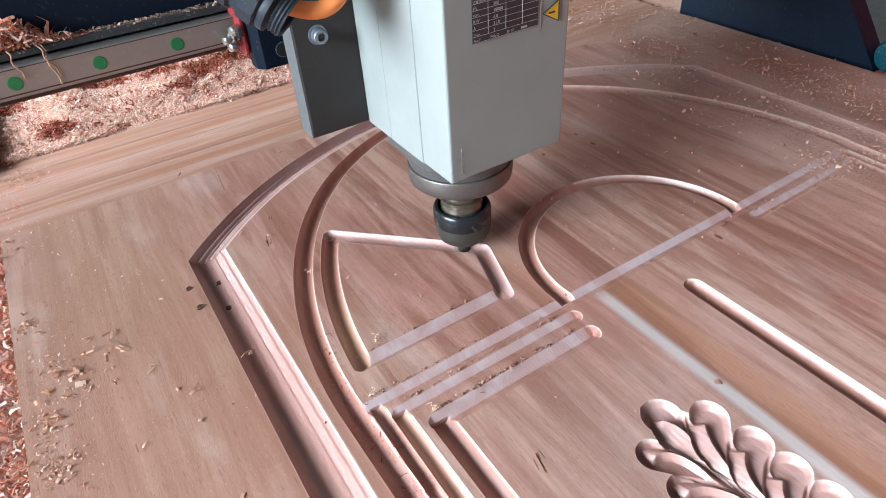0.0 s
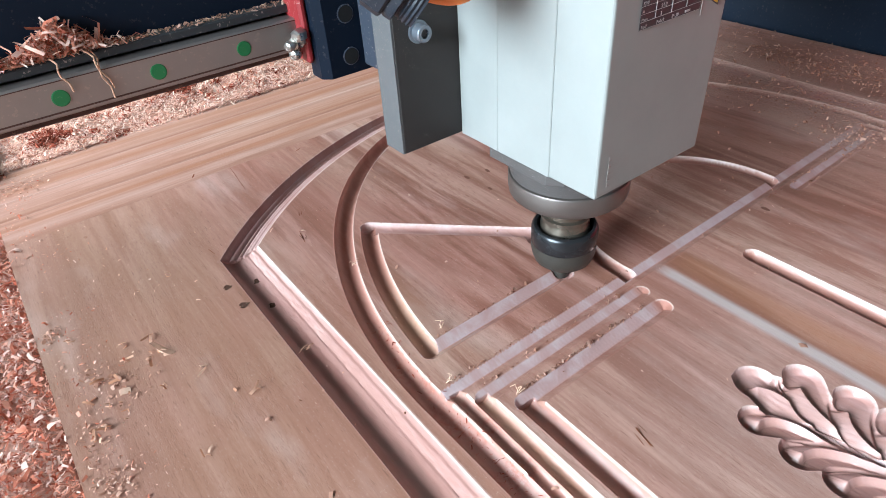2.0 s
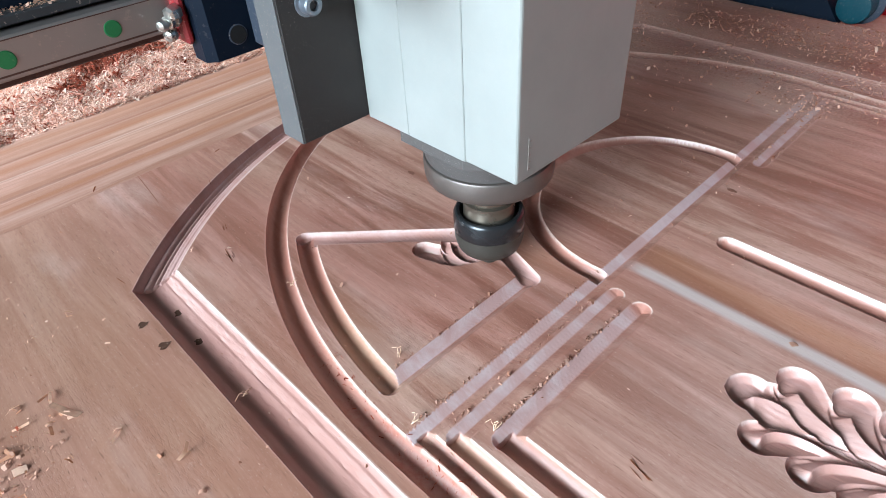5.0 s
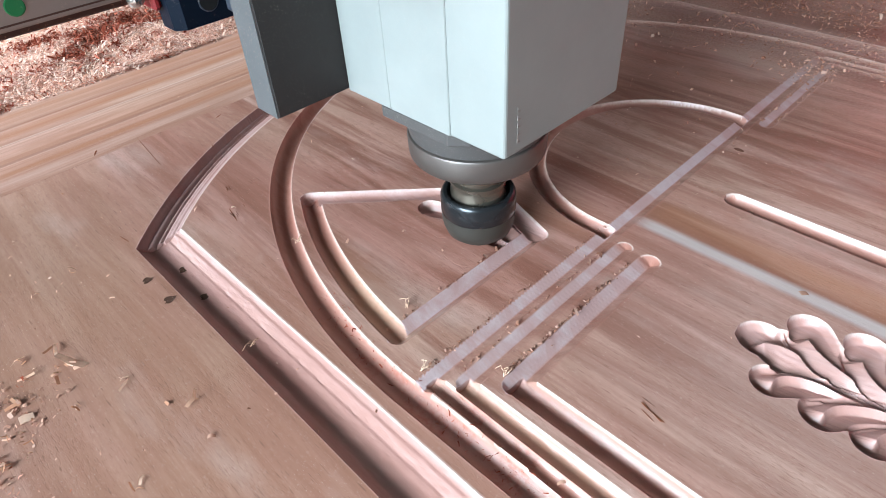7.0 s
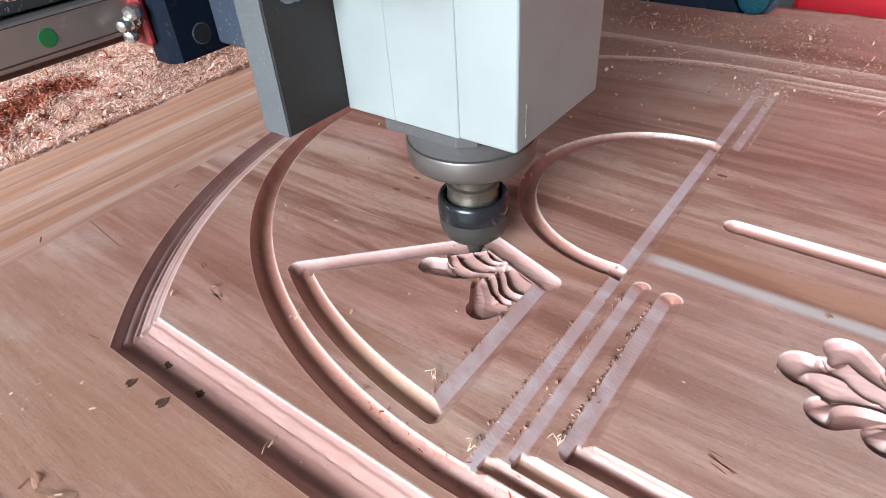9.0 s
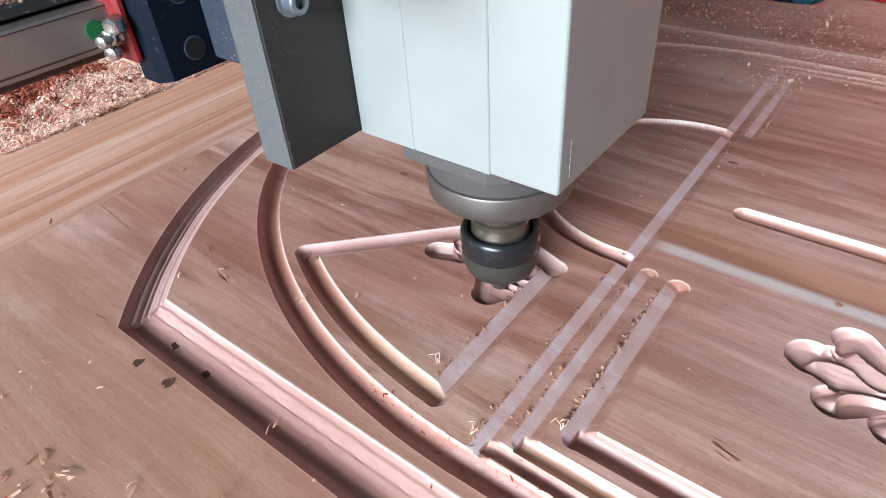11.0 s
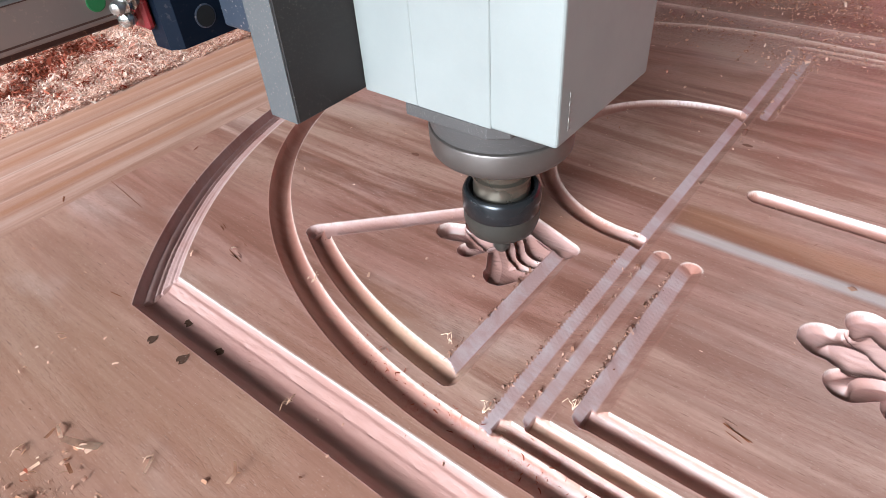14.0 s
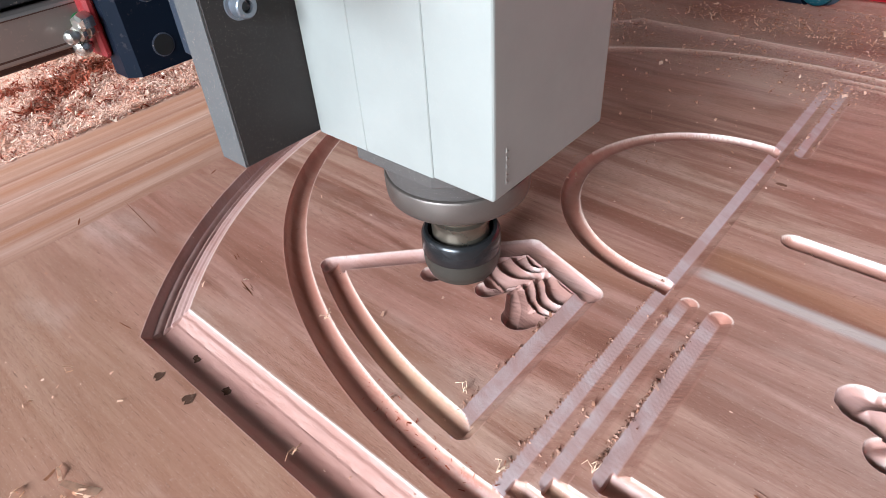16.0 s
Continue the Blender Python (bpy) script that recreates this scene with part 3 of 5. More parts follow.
def relief(X, Y):
    """Height, fresh-cut mask, pale-tint mask and distance to the nearest cut edge (negative inside) of the board's
    face.
    """
    Z, cut, band, edge = np.zeros_like(X), np.zeros_like(X), np.zeros_like(X), np.full_like(X, 1.0)

    def carve(z, sd, cross=0.0):
        nonlocal Z, cut, band, edge
        inside = sd < 0.00002
        z = np.where(sd < 0, z, 0)
        lower = inside & (z <= Z)
        band = np.where(lower, cross, band)
        cut = np.where(inside, 1.0, cut)
        Z = np.minimum(Z, z)
        edge = np.minimum(edge, sd)

    def groove(d, half, depth, limit=None, cross=0.0, flat=2.1):
        sd = np.abs(d) - half
        if limit is not None:
            sd = np.maximum(sd, limit)
        carve(scoop(d, half, depth, flat), sd, cross)

    U = np.abs(X - CX)
    R = np.hypot(X - CX, Y - 0.1825)
    # frame moulding: straight stiles and an arched head, mitred
    n = np.minimum((0.346 - U) / 0.034, (0.4655 - R) / 0.0265)
    prof = np.interp(n, [0, 0.02, 0.10, 0.20, 0.30, 0.40, 0.52, 0.62, 0.66, 0.68, 0.71, 0.86, 0.88, 0.91, 1.0],
                     [0, -0.0018, -0.0050, -0.0080, -0.0092, -0.0093, -0.0084, -0.0070, -0.0064, -0.0067, -0.0061, -0.0028, -0.0030, -0.0025, -0.0002])
    prof = 0.90 * prof
    arch = (0.4655 - R) / 0.0265 < (0.346 - U) / 0.034
    lines = np.interp(n, [0, 0.12, 0.18, 0.24, 0.31, 0.37, 0.43, 0.48, 0.53, 0.58, 0.78, 0.83, 0.88, 1.0], [0, 0, 0.6, 0, 0, 1, 0, 0, 0.7, 0, 0, 0.4, 0, 0])
    rough = (0.6 * soft_noise(X, Y, 260, 71) + 0.4 * soft_noise(X + 0.3 * Y, Y, 430, 72) - 0.5) * np.interp(n, [0.15, 0.25, 0.55, 0.62, 0.80, 0.88, 1.0], [0, 1, 1, 0.15, 0.15, 0.8, 0])
    prof = np.where(arch, 0.62 * prof - 0.0026 * lines - 0.0005 * rough, prof)
    carve(prof, np.maximum(-np.minimum(0.346 - U, 0.4655 - R), np.minimum(0.312 - U, 0.439 - R)), np.where(arch, 0.42, 0.22))
    # fan arch with its two straight legs
    groove(np.where(Y > 0.26, ellipse(X, Y, CX + 0.001, 0.26, 0.2970, 0.3495), U - 0.2935 - 0.0025 * np.clip((Y - 0.15) / 0.11, 0, 1)), 0.0086, GROOVE + 0.0008)
    # stepped grooves inside it
    groove(U - 0.2805, 0.0052, 0.0050, Y - 0.2500)
    groove(U - 0.2697, 0.0060, 0.0056, Y - 0.2360)
    groove(X - 0.1495, 0.0082, GROOVE + 0.0006, Y - 0.2150)
    # half-round arch in the middle
    groove(np.hypot(X - 0.4005, Y - 0.2655) - 0.1056, 0.0074, GROOVE, 0.250 - Y)
    # upright slot with a rounded end
    groove(segment(X, Y, (0.3892, 0.2025), (0.3892, -1.2))[0], 0.0088, GROOVE)
    # the wedge panel of the fan
    d = ellipse(X, Y, CX + 0.001, 0.26, 0.2725, 0.330)
    groove(d, 0.0078, GROOVE, np.maximum(np.maximum(0.2865 - Y, Y - 0.4495), X - 0.30))
    for a, b in WEDGE[:2]:
        groove(segment(X, Y, a, b)[0], 0.0078, 0.0052, cross=0.40, flat=3.6)
    # cross-grain cuts; a pale sky sheen is painted on their -y-facing walls
    for y, x0, x1, half, deep in ((0.2890, 0.1280, 0.2580, 0.0074, 0.0034), (0.2497, 0.1130, 0.6750, 0.0064, 0.0018),
                                  (0.2340, 0.1300, 0.2880, 0.0058, 0.0016), (0.2340, 0.5120, 0.6700, 0.0058, 0.0016),
                                  (0.2135, 0.1480, 0.2860, 0.0074, 0.0030)):
        d = segment(X, Y, (x0, y), (x1, y))[0]
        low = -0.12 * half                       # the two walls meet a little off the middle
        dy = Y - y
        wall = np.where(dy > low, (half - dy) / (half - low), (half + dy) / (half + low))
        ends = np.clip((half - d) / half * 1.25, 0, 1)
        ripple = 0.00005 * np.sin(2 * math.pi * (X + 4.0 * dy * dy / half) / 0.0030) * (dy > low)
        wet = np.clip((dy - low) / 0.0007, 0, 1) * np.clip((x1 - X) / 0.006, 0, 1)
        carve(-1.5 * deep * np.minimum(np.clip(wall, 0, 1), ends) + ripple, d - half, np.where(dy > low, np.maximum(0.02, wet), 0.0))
    z, e = patch(X, Y, 0.215, 0.335, -0.16, 0.155, lambda a, b: smoothed(branch, a, b, 0.0080, 0.0003), (0.0, 1.0))
    carve(z, e, 0.42)
    z, _, e = patch(X, Y, 0.195, 0.285, 0.28, 0.40, lambda a, b: smoothed(leaf, a, b, 0.0092, 0.0002), (0.0, -1.0, 1.0))
    carve(z, np.where(in_wedge(X, Y), e, 1.0), 0.36)
    # the walls facing +y keep most of the planed wood's colour
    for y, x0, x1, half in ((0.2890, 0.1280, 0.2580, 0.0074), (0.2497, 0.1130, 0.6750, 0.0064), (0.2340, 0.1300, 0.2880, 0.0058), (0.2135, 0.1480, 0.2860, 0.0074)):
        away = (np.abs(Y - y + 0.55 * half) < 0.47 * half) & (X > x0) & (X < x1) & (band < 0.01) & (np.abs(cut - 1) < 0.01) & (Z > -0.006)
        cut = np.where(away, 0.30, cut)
    full = 0.78 * np.clip((X - 0.50) / 0.14, 0, 1) * np.clip((Y + 0.05) / 0.15, 0, 1) * (edge < 0) * (X > 0.5)
    return Z * (1 - full), cut, band, edge

def steps(*stretches):
    out = []
    for a, b, s in stretches:
        out.append(np.linspace(a, b, max(2, int(round((b - a) / s)) + 1))[:-1])
    return np.concatenate(out + [[stretches[-1][1]]])

door = thing("carved_door", "pinkish brown solid wood door blank with half-carved arched panels", "door")
xs = steps((DOOR[0], 0.046, 0.005), (0.046, 0.196, FINE), (0.196, 0.284, FINE / 2), (0.284, 0.325, 0.0006), (0.325, 0.54, 0.0012), (0.54, 0.66, 0.0022), (0.66, 0.75, 0.0016), (0.75, DOOR[1], 0.006))
ys = steps((DOOR[2], -0.12, 0.03), (-0.12, -0.02, 0.0022), (-0.02, 0.15, 0.0006), (0.15, 0.285, FINE), (0.285, 0.400, FINE / 2), (0.400, 0.56, 0.0009), (0.56, DOOR[3], 0.0014))
X, Y = np.meshgrid(xs, ys)
# draw the points nearest to a cut's edge onto it, so that every edge runs clean
h = 0.0002
e0 = relief(X, Y)[3]
gx, gy = (relief(X + h, Y)[3] - e0) / h, (relief(X, Y + h)[3] - e0) / h
g2 = gx * gx + gy * gy
step = np.minimum(np.maximum(np.gradient(xs)[None, :], np.gradient(ys)[:, None]), 0.0016)
snap = (np.abs(e0) < 0.62 * step) & (g2 > 0.5) & (g2 < 1.6)
X, Y = np.where(snap, X - gx * e0 / np.maximum(g2, 0.1), X), np.where(snap, Y - gy * e0 / np.maximum(g2, 0.1), Y)
Z, cut, band, e0 = relief(X, Y)
Z = np.where(snap, 0.0, Z)
cut = np.where(snap, 1.0, cut)
faded = np.zeros(X.shape, dtype=bool)
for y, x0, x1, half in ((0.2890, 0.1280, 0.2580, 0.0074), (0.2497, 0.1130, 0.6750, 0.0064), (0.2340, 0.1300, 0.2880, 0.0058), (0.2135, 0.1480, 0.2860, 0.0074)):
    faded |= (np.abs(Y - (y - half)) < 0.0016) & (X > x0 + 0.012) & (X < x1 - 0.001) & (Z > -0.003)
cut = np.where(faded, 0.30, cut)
Z = Z + np.where(e0 > 0, 0.00010 * (soft_noise(X, Y, 55, 3) - 0.5), 0)
Z = Z + np.where((e0 < -0.001) & (band < 0.5), 0.0003 * (soft_noise(X * 4, Y, 160, 5) - 0.5), 0)
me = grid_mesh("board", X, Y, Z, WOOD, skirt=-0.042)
me.set_sharp_from_angle(angle=radians(40))
wave = 0.003 * (soft_noise(X, Y, 9, 41) - 0.5)
below = np.clip((0.252 - Y) / 0.02, 0, 1)
sap = 0.62 * below * np.clip(1.6 - np.abs(X - 0.3205 + wave) / 0.0046, 0, 1) * np.clip((Y + 0.35) / 0.3, 0, 1)
heart = 0.9 * below * np.clip(1.5 - np.abs(X - 0.338 + 3 * wave) / 0.012, 0, 1) + 0.7 * np.exp(-((X - 0.29) / 0.02) ** 2) * np.exp(-((Y - 0.30) / 0.05) ** 2)
dusty = np.clip((X - 0.50) / 0.22, 0, 1) * np.clip(0.25 + 1.3 * (soft_noise(X, Y, 12, 61) - 0.25), 0, 1) * np.clip((Y + 0.1) / 0.3, 0.2, 1)
dusty = np.maximum(dusty, 0.9 * np.clip((X - 0.54) / 0.12, 0, 1) * np.clip((Y + 0.05) / 0.15, 0, 1) * (cut > 0) * (band < 0.5))
curve_ = ellipse(X, Y, CX + 0.001, 0.26, 0.2725, 0.330)
scorch = 0.48 * np.exp(-((Y - 0.325) / 0.050) ** 2) * np.exp(-((curve_ + 0.002) / 0.012) ** 2) * (X < 0.25) * (Y > 0.275) * np.where(cut > 0, 1.0, 0.35)
scorch = scorch + 0.35 * (cut > 0) * (band < 0.5) * np.clip(1 - np.abs(X - 0.1293) / 0.008, 0, 1) * (Y < 0.24)
rust = np.clip((0.36 - Y) / 0.08, 0, 1) * (cut > 0) * (band < 0.5) * np.clip((0.128 - X) / 0.006, 0, 1) * np.clip((X - 0.094) / 0.004, 0, 1) * 0.7 * np.clip(2.6 * soft_noise(X, Y, 60, 91) - 0.9, 0, 1)
rust = np.where((Y > 0.26) & (np.abs(ellipse(X, Y, CX + 0.001, 0.26, 0.2970, 0.3495)) > 0.009), 0.0, rust)
# the rim's painted highlight is strong only on edges towards +x
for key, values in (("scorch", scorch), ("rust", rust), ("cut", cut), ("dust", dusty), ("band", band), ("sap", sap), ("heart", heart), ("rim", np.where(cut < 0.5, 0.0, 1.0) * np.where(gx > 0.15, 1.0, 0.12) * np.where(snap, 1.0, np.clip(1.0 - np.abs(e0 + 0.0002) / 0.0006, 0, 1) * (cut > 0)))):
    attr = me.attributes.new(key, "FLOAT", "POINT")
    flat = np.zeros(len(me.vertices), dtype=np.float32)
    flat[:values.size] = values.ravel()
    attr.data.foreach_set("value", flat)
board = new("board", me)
board.parent = door

# the stock over each leaf petal, milled down one after the other
lx, ly = np.arange(0.196, 0.282, 0.0005), np.arange(0.282, 0.402, 0.0005)
LXc, LYc = np.meshgrid((lx[:-1] + lx[1:]) / 2, (ly[:-1] + ly[1:]) / 2)
_, who, _ = leaf(LXc, LYc, 0.0085)
clear = in_wedge(LXc, LYc)
for _ in range(8):               # take in the soft rim round each petal
    for dj, di in ((0, 1), (0, -1), (1, 0), (-1, 0)):
        near = np.roll(who, (dj, di), (0, 1))
        who = np.where((who < 0) & (near >= 0), near, who)
stock = []
for k in range(PIECES):
    bm = bmesh.new()
    seen = {}
    own = who == k
    for _ in range(1):           # each piece laps a little over its neighbours
        own = own | ((who >= 0) & (np.roll(own, 1, 0) | np.roll(own, -1, 0) | np.roll(own, 1, 1) | np.roll(own, -1, 1)))
    for j, i in zip(*np.nonzero(own & clear)):
        corner = []
        for a, b in ((i, j), (i + 1, j), (i + 1, j + 1), (i, j + 1)):
            if (a, b) not in seen:
                seen[a, b] = bm.verts.new((lx[a], ly[b], 0.00006 + 0.000008 * k))
            corner.append(seen[a, b])
        bm.faces.new(corner)
    rim_ = [v for v in bm.verts if v.is_boundary]
    for _ in range(3):
        spots = [(v, sum((e.other_vert(v).co for e in v.link_edges if e.is_boundary), Vector()) / max(1, sum(e.is_boundary for e in v.link_edges))) for v in rim_]
        for v, p in spots:
            v.co = (v.co + p) / 2
    up = bmesh.ops.extrude_face_region(bm, geom=list(bm.faces))
    bmesh.ops.translate(bm, vec=(0, 0, -0.0125), verts=[v for v in up["geom"] if isinstance(v, bmesh.types.BMVert)])
    bmesh.ops.recalc_face_normals(bm, faces=bm.faces)
    stock.append(part("stock", bm, WOOD, door))

# end board across the head of the door
ex, ey = steps((DOOR[0], DOOR[1], 0.012)), steps((0.6475, 0.822, 0.0014))
EX, EY = np.meshgrid(ex, ey)
EZ = 0.0001 + 0.0004 * (soft_noise(EX, EY, 12, 8) - 0.5) - 0.0010 * np.exp(-((EY - 0.70 + 0.004 * EX) / 0.0018) ** 2) - 0.0007 * np.exp(-((EY - 0.742) / 0.0016) ** 2) - 0.0009 * np.exp(-((EY - 0.775 + 0.006 * EX) / 0.0022) ** 2)
end = new("end_board", grid_mesh("end_board", ex, ey, EZ, WOOD_END, skirt=-0.042))
end.parent = door
end.data.set_sharp_from_angle(angle=radians(40))
end["label"] = "pale streaky board glued across the head"

for x, y, r in ((0.069, 0.4555, 0.0042), (0.066, 0.4190, 0.0040), (0.044, 0.454, 0.0040), (0.046, 0.4245, 0.0045)):
    z = float(relief(np.array([[x]]), np.array([[y]]))[0][0, 0])
    bm = bmesh.new()
    ring = [bm.verts.new((x + r * f * (0.8 + 0.3 * math.sin(5 * a + 40 * x)) * math.cos(a), y + 0.9 * r * f * (0.85 + 0.2 * math.cos(3 * a + 30 * y)) * math.sin(a), z + dz))
            for f, dz in ((1.0, 0.0003), (0.55, 0.0001)) for a in [2 * math.pi * j / 14 for j in range(14)]]
    for j in range(14):
        i = (j + 1) % 14
        bm.faces.new((ring[j], ring[i], ring[14 + i], ring[14 + j]))
    bm.faces.new(ring[14:])
    part("filled_nail_hole", bm, PIN, door, "small dark filled nail hole")

def mark(x, y, length, width, mat, turn=90.0, name="crack"):
    """A flat dark flaw in the face: a pointed sliver with a ragged outline."""
    rnd = random.Random(int(x * 9000 + y * 5000))
    pts = []
    for k in range(12):
        a = 2 * math.pi * k / 12
        q = rnd.uniform(0.7, 1.2)
        u, v = length / 2 * math.cos(a) * (0.85 + 0.15 * q), width / 2 * math.sin(a) * q
        c, s = math.cos(radians(turn)), math.sin(radians(turn))
        pts.append((x + u * c - v * s, y + u * s + v * c))
    part(name, prism(pts, -0.0002, 0.00025), mat, door)
for x, y, l, w, t in ((0.1235, 0.477, 0.020, 0.0012, 78), (0.087, 0.658, 0.010, 0.0022, 60), (0.198, 0.633, 0.007, 0.0018, 20),
                      (0.121, 0.620, 0.060, 0.0005, 84), (0.183, 0.149, 0.014, 0.0016, 80), (0.052, 0.512, 0.012, 0.0010, 100), (0.165, 0.585, 0.008, 0.0012, 70)):
    mark(x, y, l, 0.6 * w, CRACK, t)
rnd_ = random.Random(12)
for x, y, spread, count in ((0.183, 0.149, 0.007, 5), (0.1235, 0.477, 0.004, 5), (0.137, 0.512, 0.003, 3)):
    for _ in range(count):       # a split with short splinters beside it
        mark(x + rnd_.gauss(0, 0.0022), y + rnd_.gauss(0, spread), rnd_.uniform(0.004, 0.012), rnd_.uniform(0.0003, 0.0009), CRACK if rnd_.random() < 0.5 else KNOT, 80 + rnd_.gauss(0, 10))
for x, y, l, w in ((0.298, 0.457, 0.008, 0.004), (0.322, 0.453, 0.007, 0.0035), (0.301, 0.425, 0.006, 0.003), (0.457, 0.233, 0.009, 0.004), (0.488, 0.424, 0.007, 0.004), (0.488, 0.452, 0.006, 0.003), (0.43, 0.44, 0.005, 0.003)):
    mark(x, y, l, w, KNOT, 90, "knot")

# ---- machine bed and shavings ----
bed = part("machine_bed", box(-0.75, 1.02, -1.5, 1.52, -0.085, -0.043, 0.003), BROWN_BOARD)
tagged(bed, "brown spoilboard of the router table under sawdust", "machine bed", kind="structure")
base = part("bed_frame", box(-0.70, 0.98, -1.4, 0.98, -0.80, -0.0855, 0.01), NAVY)
tagged(base, "dark blue steel frame under the router table", "machine frame", kind="structure")

def pits(X, Y):
    """Where the heap's shavings are dark red and lie slightly lower."""
    out = np.zeros_like(X)
    for x, y, a, b in ((0.190, 0.916, 0.026, 0.024), (0.250, 0.936, 0.034, 0.020), (0.140, 0.945, 0.022, 0.018), (0.150, 0.882, 0.016, 0.010),
                       (-0.013, 0.858, 0.020, 0.018), (-0.065, 0.967, 0.022, 0.02), (0.06, 0.965, 0.030, 0.014), (-0.16, 0.91, 0.03, 0.02)):
        out = np.maximum(out, np.exp(-((X - x) / a) ** 2 - ((Y - y) / b) ** 2))
    return out + 0.5 * (soft_noise(X, Y, 70, 22) - 0.5)

def heap(X, Y):
    """The height of loose shavings round the door."""
    h = -0.030 + 0.008 * soft_noise(X, Y, 14, 11) + 0.003 * soft_noise(X, Y, 45, 12)
    h = h + (0.026 * np.clip((Y - 0.795) / 0.02, 0, 1) + 0.014 * np.clip((Y - 0.83) / 0.15, 0, 1)) * (0.8 + 0.35 * soft_noise(X, Y, 9, 13))
    h = h - 0.002 * np.clip((pits(X, Y) - 0.15) / 0.5, 0, 1) * (Y > 0.80)
    h = h + 0.019 * np.clip((-0.086 - X) / 0.008, 0, 1)
    h = h + 0.006 * np.clip((X - 0.895) / 0.03, 0, 1) * (0.6 + 0.5 * soft_noise(X, Y, 20, 14))
    return h

def flakes(name, px, py, pz, size, mat, seed, curl=0.5, flat=0.6, thin=1.0):
    """Loose curled shavings: bent strips of two faces each, scattered at the points given."""
    rng = np.random.RandomState(seed)
    n = len(px)
    L = size * np.exp(rng.normal(0, 0.45, n))
    W = L * rng.uniform(0.28, 0.7, n) * thin
    H = L * curl * rng.uniform(-0.2, 1.0, n)
    yaw = rng.uniform(0, 2 * np.pi, n)
    tilt, roll = rng.normal(0, flat, n), rng.normal(0, flat, n)
    local = np.zeros((n, 6, 3))
    for k, (u, v, w) in enumerate(((-0.5, -0.5, 0), (-0.5, 0.5, 0), (0, -0.5, 1), (0, 0.5, 1), (0.5, -0.38, 0), (0.5, 0.38, 0))):
        local[:, k] = np.stack([u * L, v * W, w * H], -1)
    ct, st, cr, sr, cy, sy = np.cos(tilt), np.sin(tilt), np.cos(roll), np.sin(roll), np.cos(yaw), np.sin(yaw)
    x, y, z = local[..., 0], local[..., 1], local[..., 2]
    x, z = x * ct[:, None] + z * st[:, None], -x * st[:, None] + z * ct[:, None]
    y, z = y * cr[:, None] - z * sr[:, None], y * sr[:, None] + z * cr[:, None]
    x, y = x * cy[:, None] - y * sy[:, None], x * sy[:, None] + y * cy[:, None]
    z = z - z.min(1, keepdims=True)
    verts = np.stack([x + px[:, None], y + py[:, None], z + pz[:, None]], -1).reshape(-1, 3)
    b = 6 * np.arange(n)[:, None]
    quads = np.concatenate([b + [0, 2, 3, 1], b + [2, 4, 5, 3]])
    return new(name, raw_mesh(name, verts, quads, mat, smooth=False))

hx, hy = steps((-0.72, -0.05, 0.008), (-0.05, 0.40, 0.004), (0.40, 1.02, 0.010)), steps((-0.6, 0.80, 0.02), (0.80, 1.02, 0.004), (1.02, 1.50, 0.02))
HX, HY = np.meshgrid(hx, hy)
inside = (HX > -0.088) & (HX < 0.888) & (HY < 0.816)
HZ = np.where(inside, -0.041, heap(HX, HY) - 0.002)
packed = new("sawdust_bed", grid_mesh("sawdust_bed", hx, hy, HZ, BED_DUST, skirt=-0.0425))
tagged(packed, "reddish packed sawdust lying round the door blank", "sawdust", kind="stuff")

rng = np.random.RandomState(4)
def strew(n, x0, x1, y0, y1):
    return rng.uniform(x0, x1, n), rng.uniform(y0, y1, n)

px, py = strew(210000, -0.45, 0.92, 0.806, 1.02)
dull = px > 0.30 + 0.25 * rng.rand(len(px))
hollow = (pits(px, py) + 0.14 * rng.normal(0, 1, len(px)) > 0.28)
tagged(flakes("shavings", px[dull], py[dull], heap(px[dull], py[dull]) - 0.001 + rng.uniform(0, 0.003, dull.sum()), 0.0030, DUST_CHIPS, 52, curl=0.4, flat=0.36, thin=0.5),
       "dull pinkish shavings heaped behind the far half of the door", "shavings", kind="stuff")
px, py, hollow = px[~dull], py[~dull], hollow[~dull]
tagged(flakes("shavings", px[~hollow], py[~hollow], heap(px[~hollow], py[~hollow]) - 0.001 + rng.uniform(0, 0.004, (~hollow).sum()) * 0.5, 0.0026, PALE_CHIPS, 1, curl=0.35, flat=0.28, thin=0.42),
       "pale pink curled wood shavings heaped behind the door blank", "shavings", kind="stuff")
fx, fy = strew(60000, -0.45, 0.92, 1.015, 1.48)
# the far half gets a browner colour in place of the gantry's shade
for far_, mat, what in ((fx < 0.30, PALE_CHIPS, "pale wood shavings spread over the back of the table"), (fx >= 0.30, BROWN_CHIPS, "wood shavings over the back of the table, browned for the gantry's shade")):
    gx_, gy_ = fx[far_], fy[far_]
    tagged(flakes("shavings", gx_, gy_, heap(gx_, gy_) - 0.001 + rng.uniform(0, 0.003, len(gx_)), 0.0048, mat, 51, curl=0.4, flat=0.36, thin=0.42), what, "shavings", kind="stuff")
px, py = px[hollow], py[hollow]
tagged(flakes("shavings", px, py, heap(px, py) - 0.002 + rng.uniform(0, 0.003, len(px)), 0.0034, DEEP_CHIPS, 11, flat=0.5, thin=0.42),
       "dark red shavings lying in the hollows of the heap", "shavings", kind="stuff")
px, py = strew(64000, -0.36, -0.088, 0.05, 0.83)
tagged(flakes("shavings", px, py, heap(px, py) - 0.002 + rng.uniform(0, 0.004, len(px)), 0.0036, RED_CHIPS, 2, flat=0.45, thin=0.5),
       "reddish curled wood shavings heaped along the door's edge", "shavings", kind="stuff")
px, py = strew(26000, 0.868, 0.935, 0.0, 0.95)
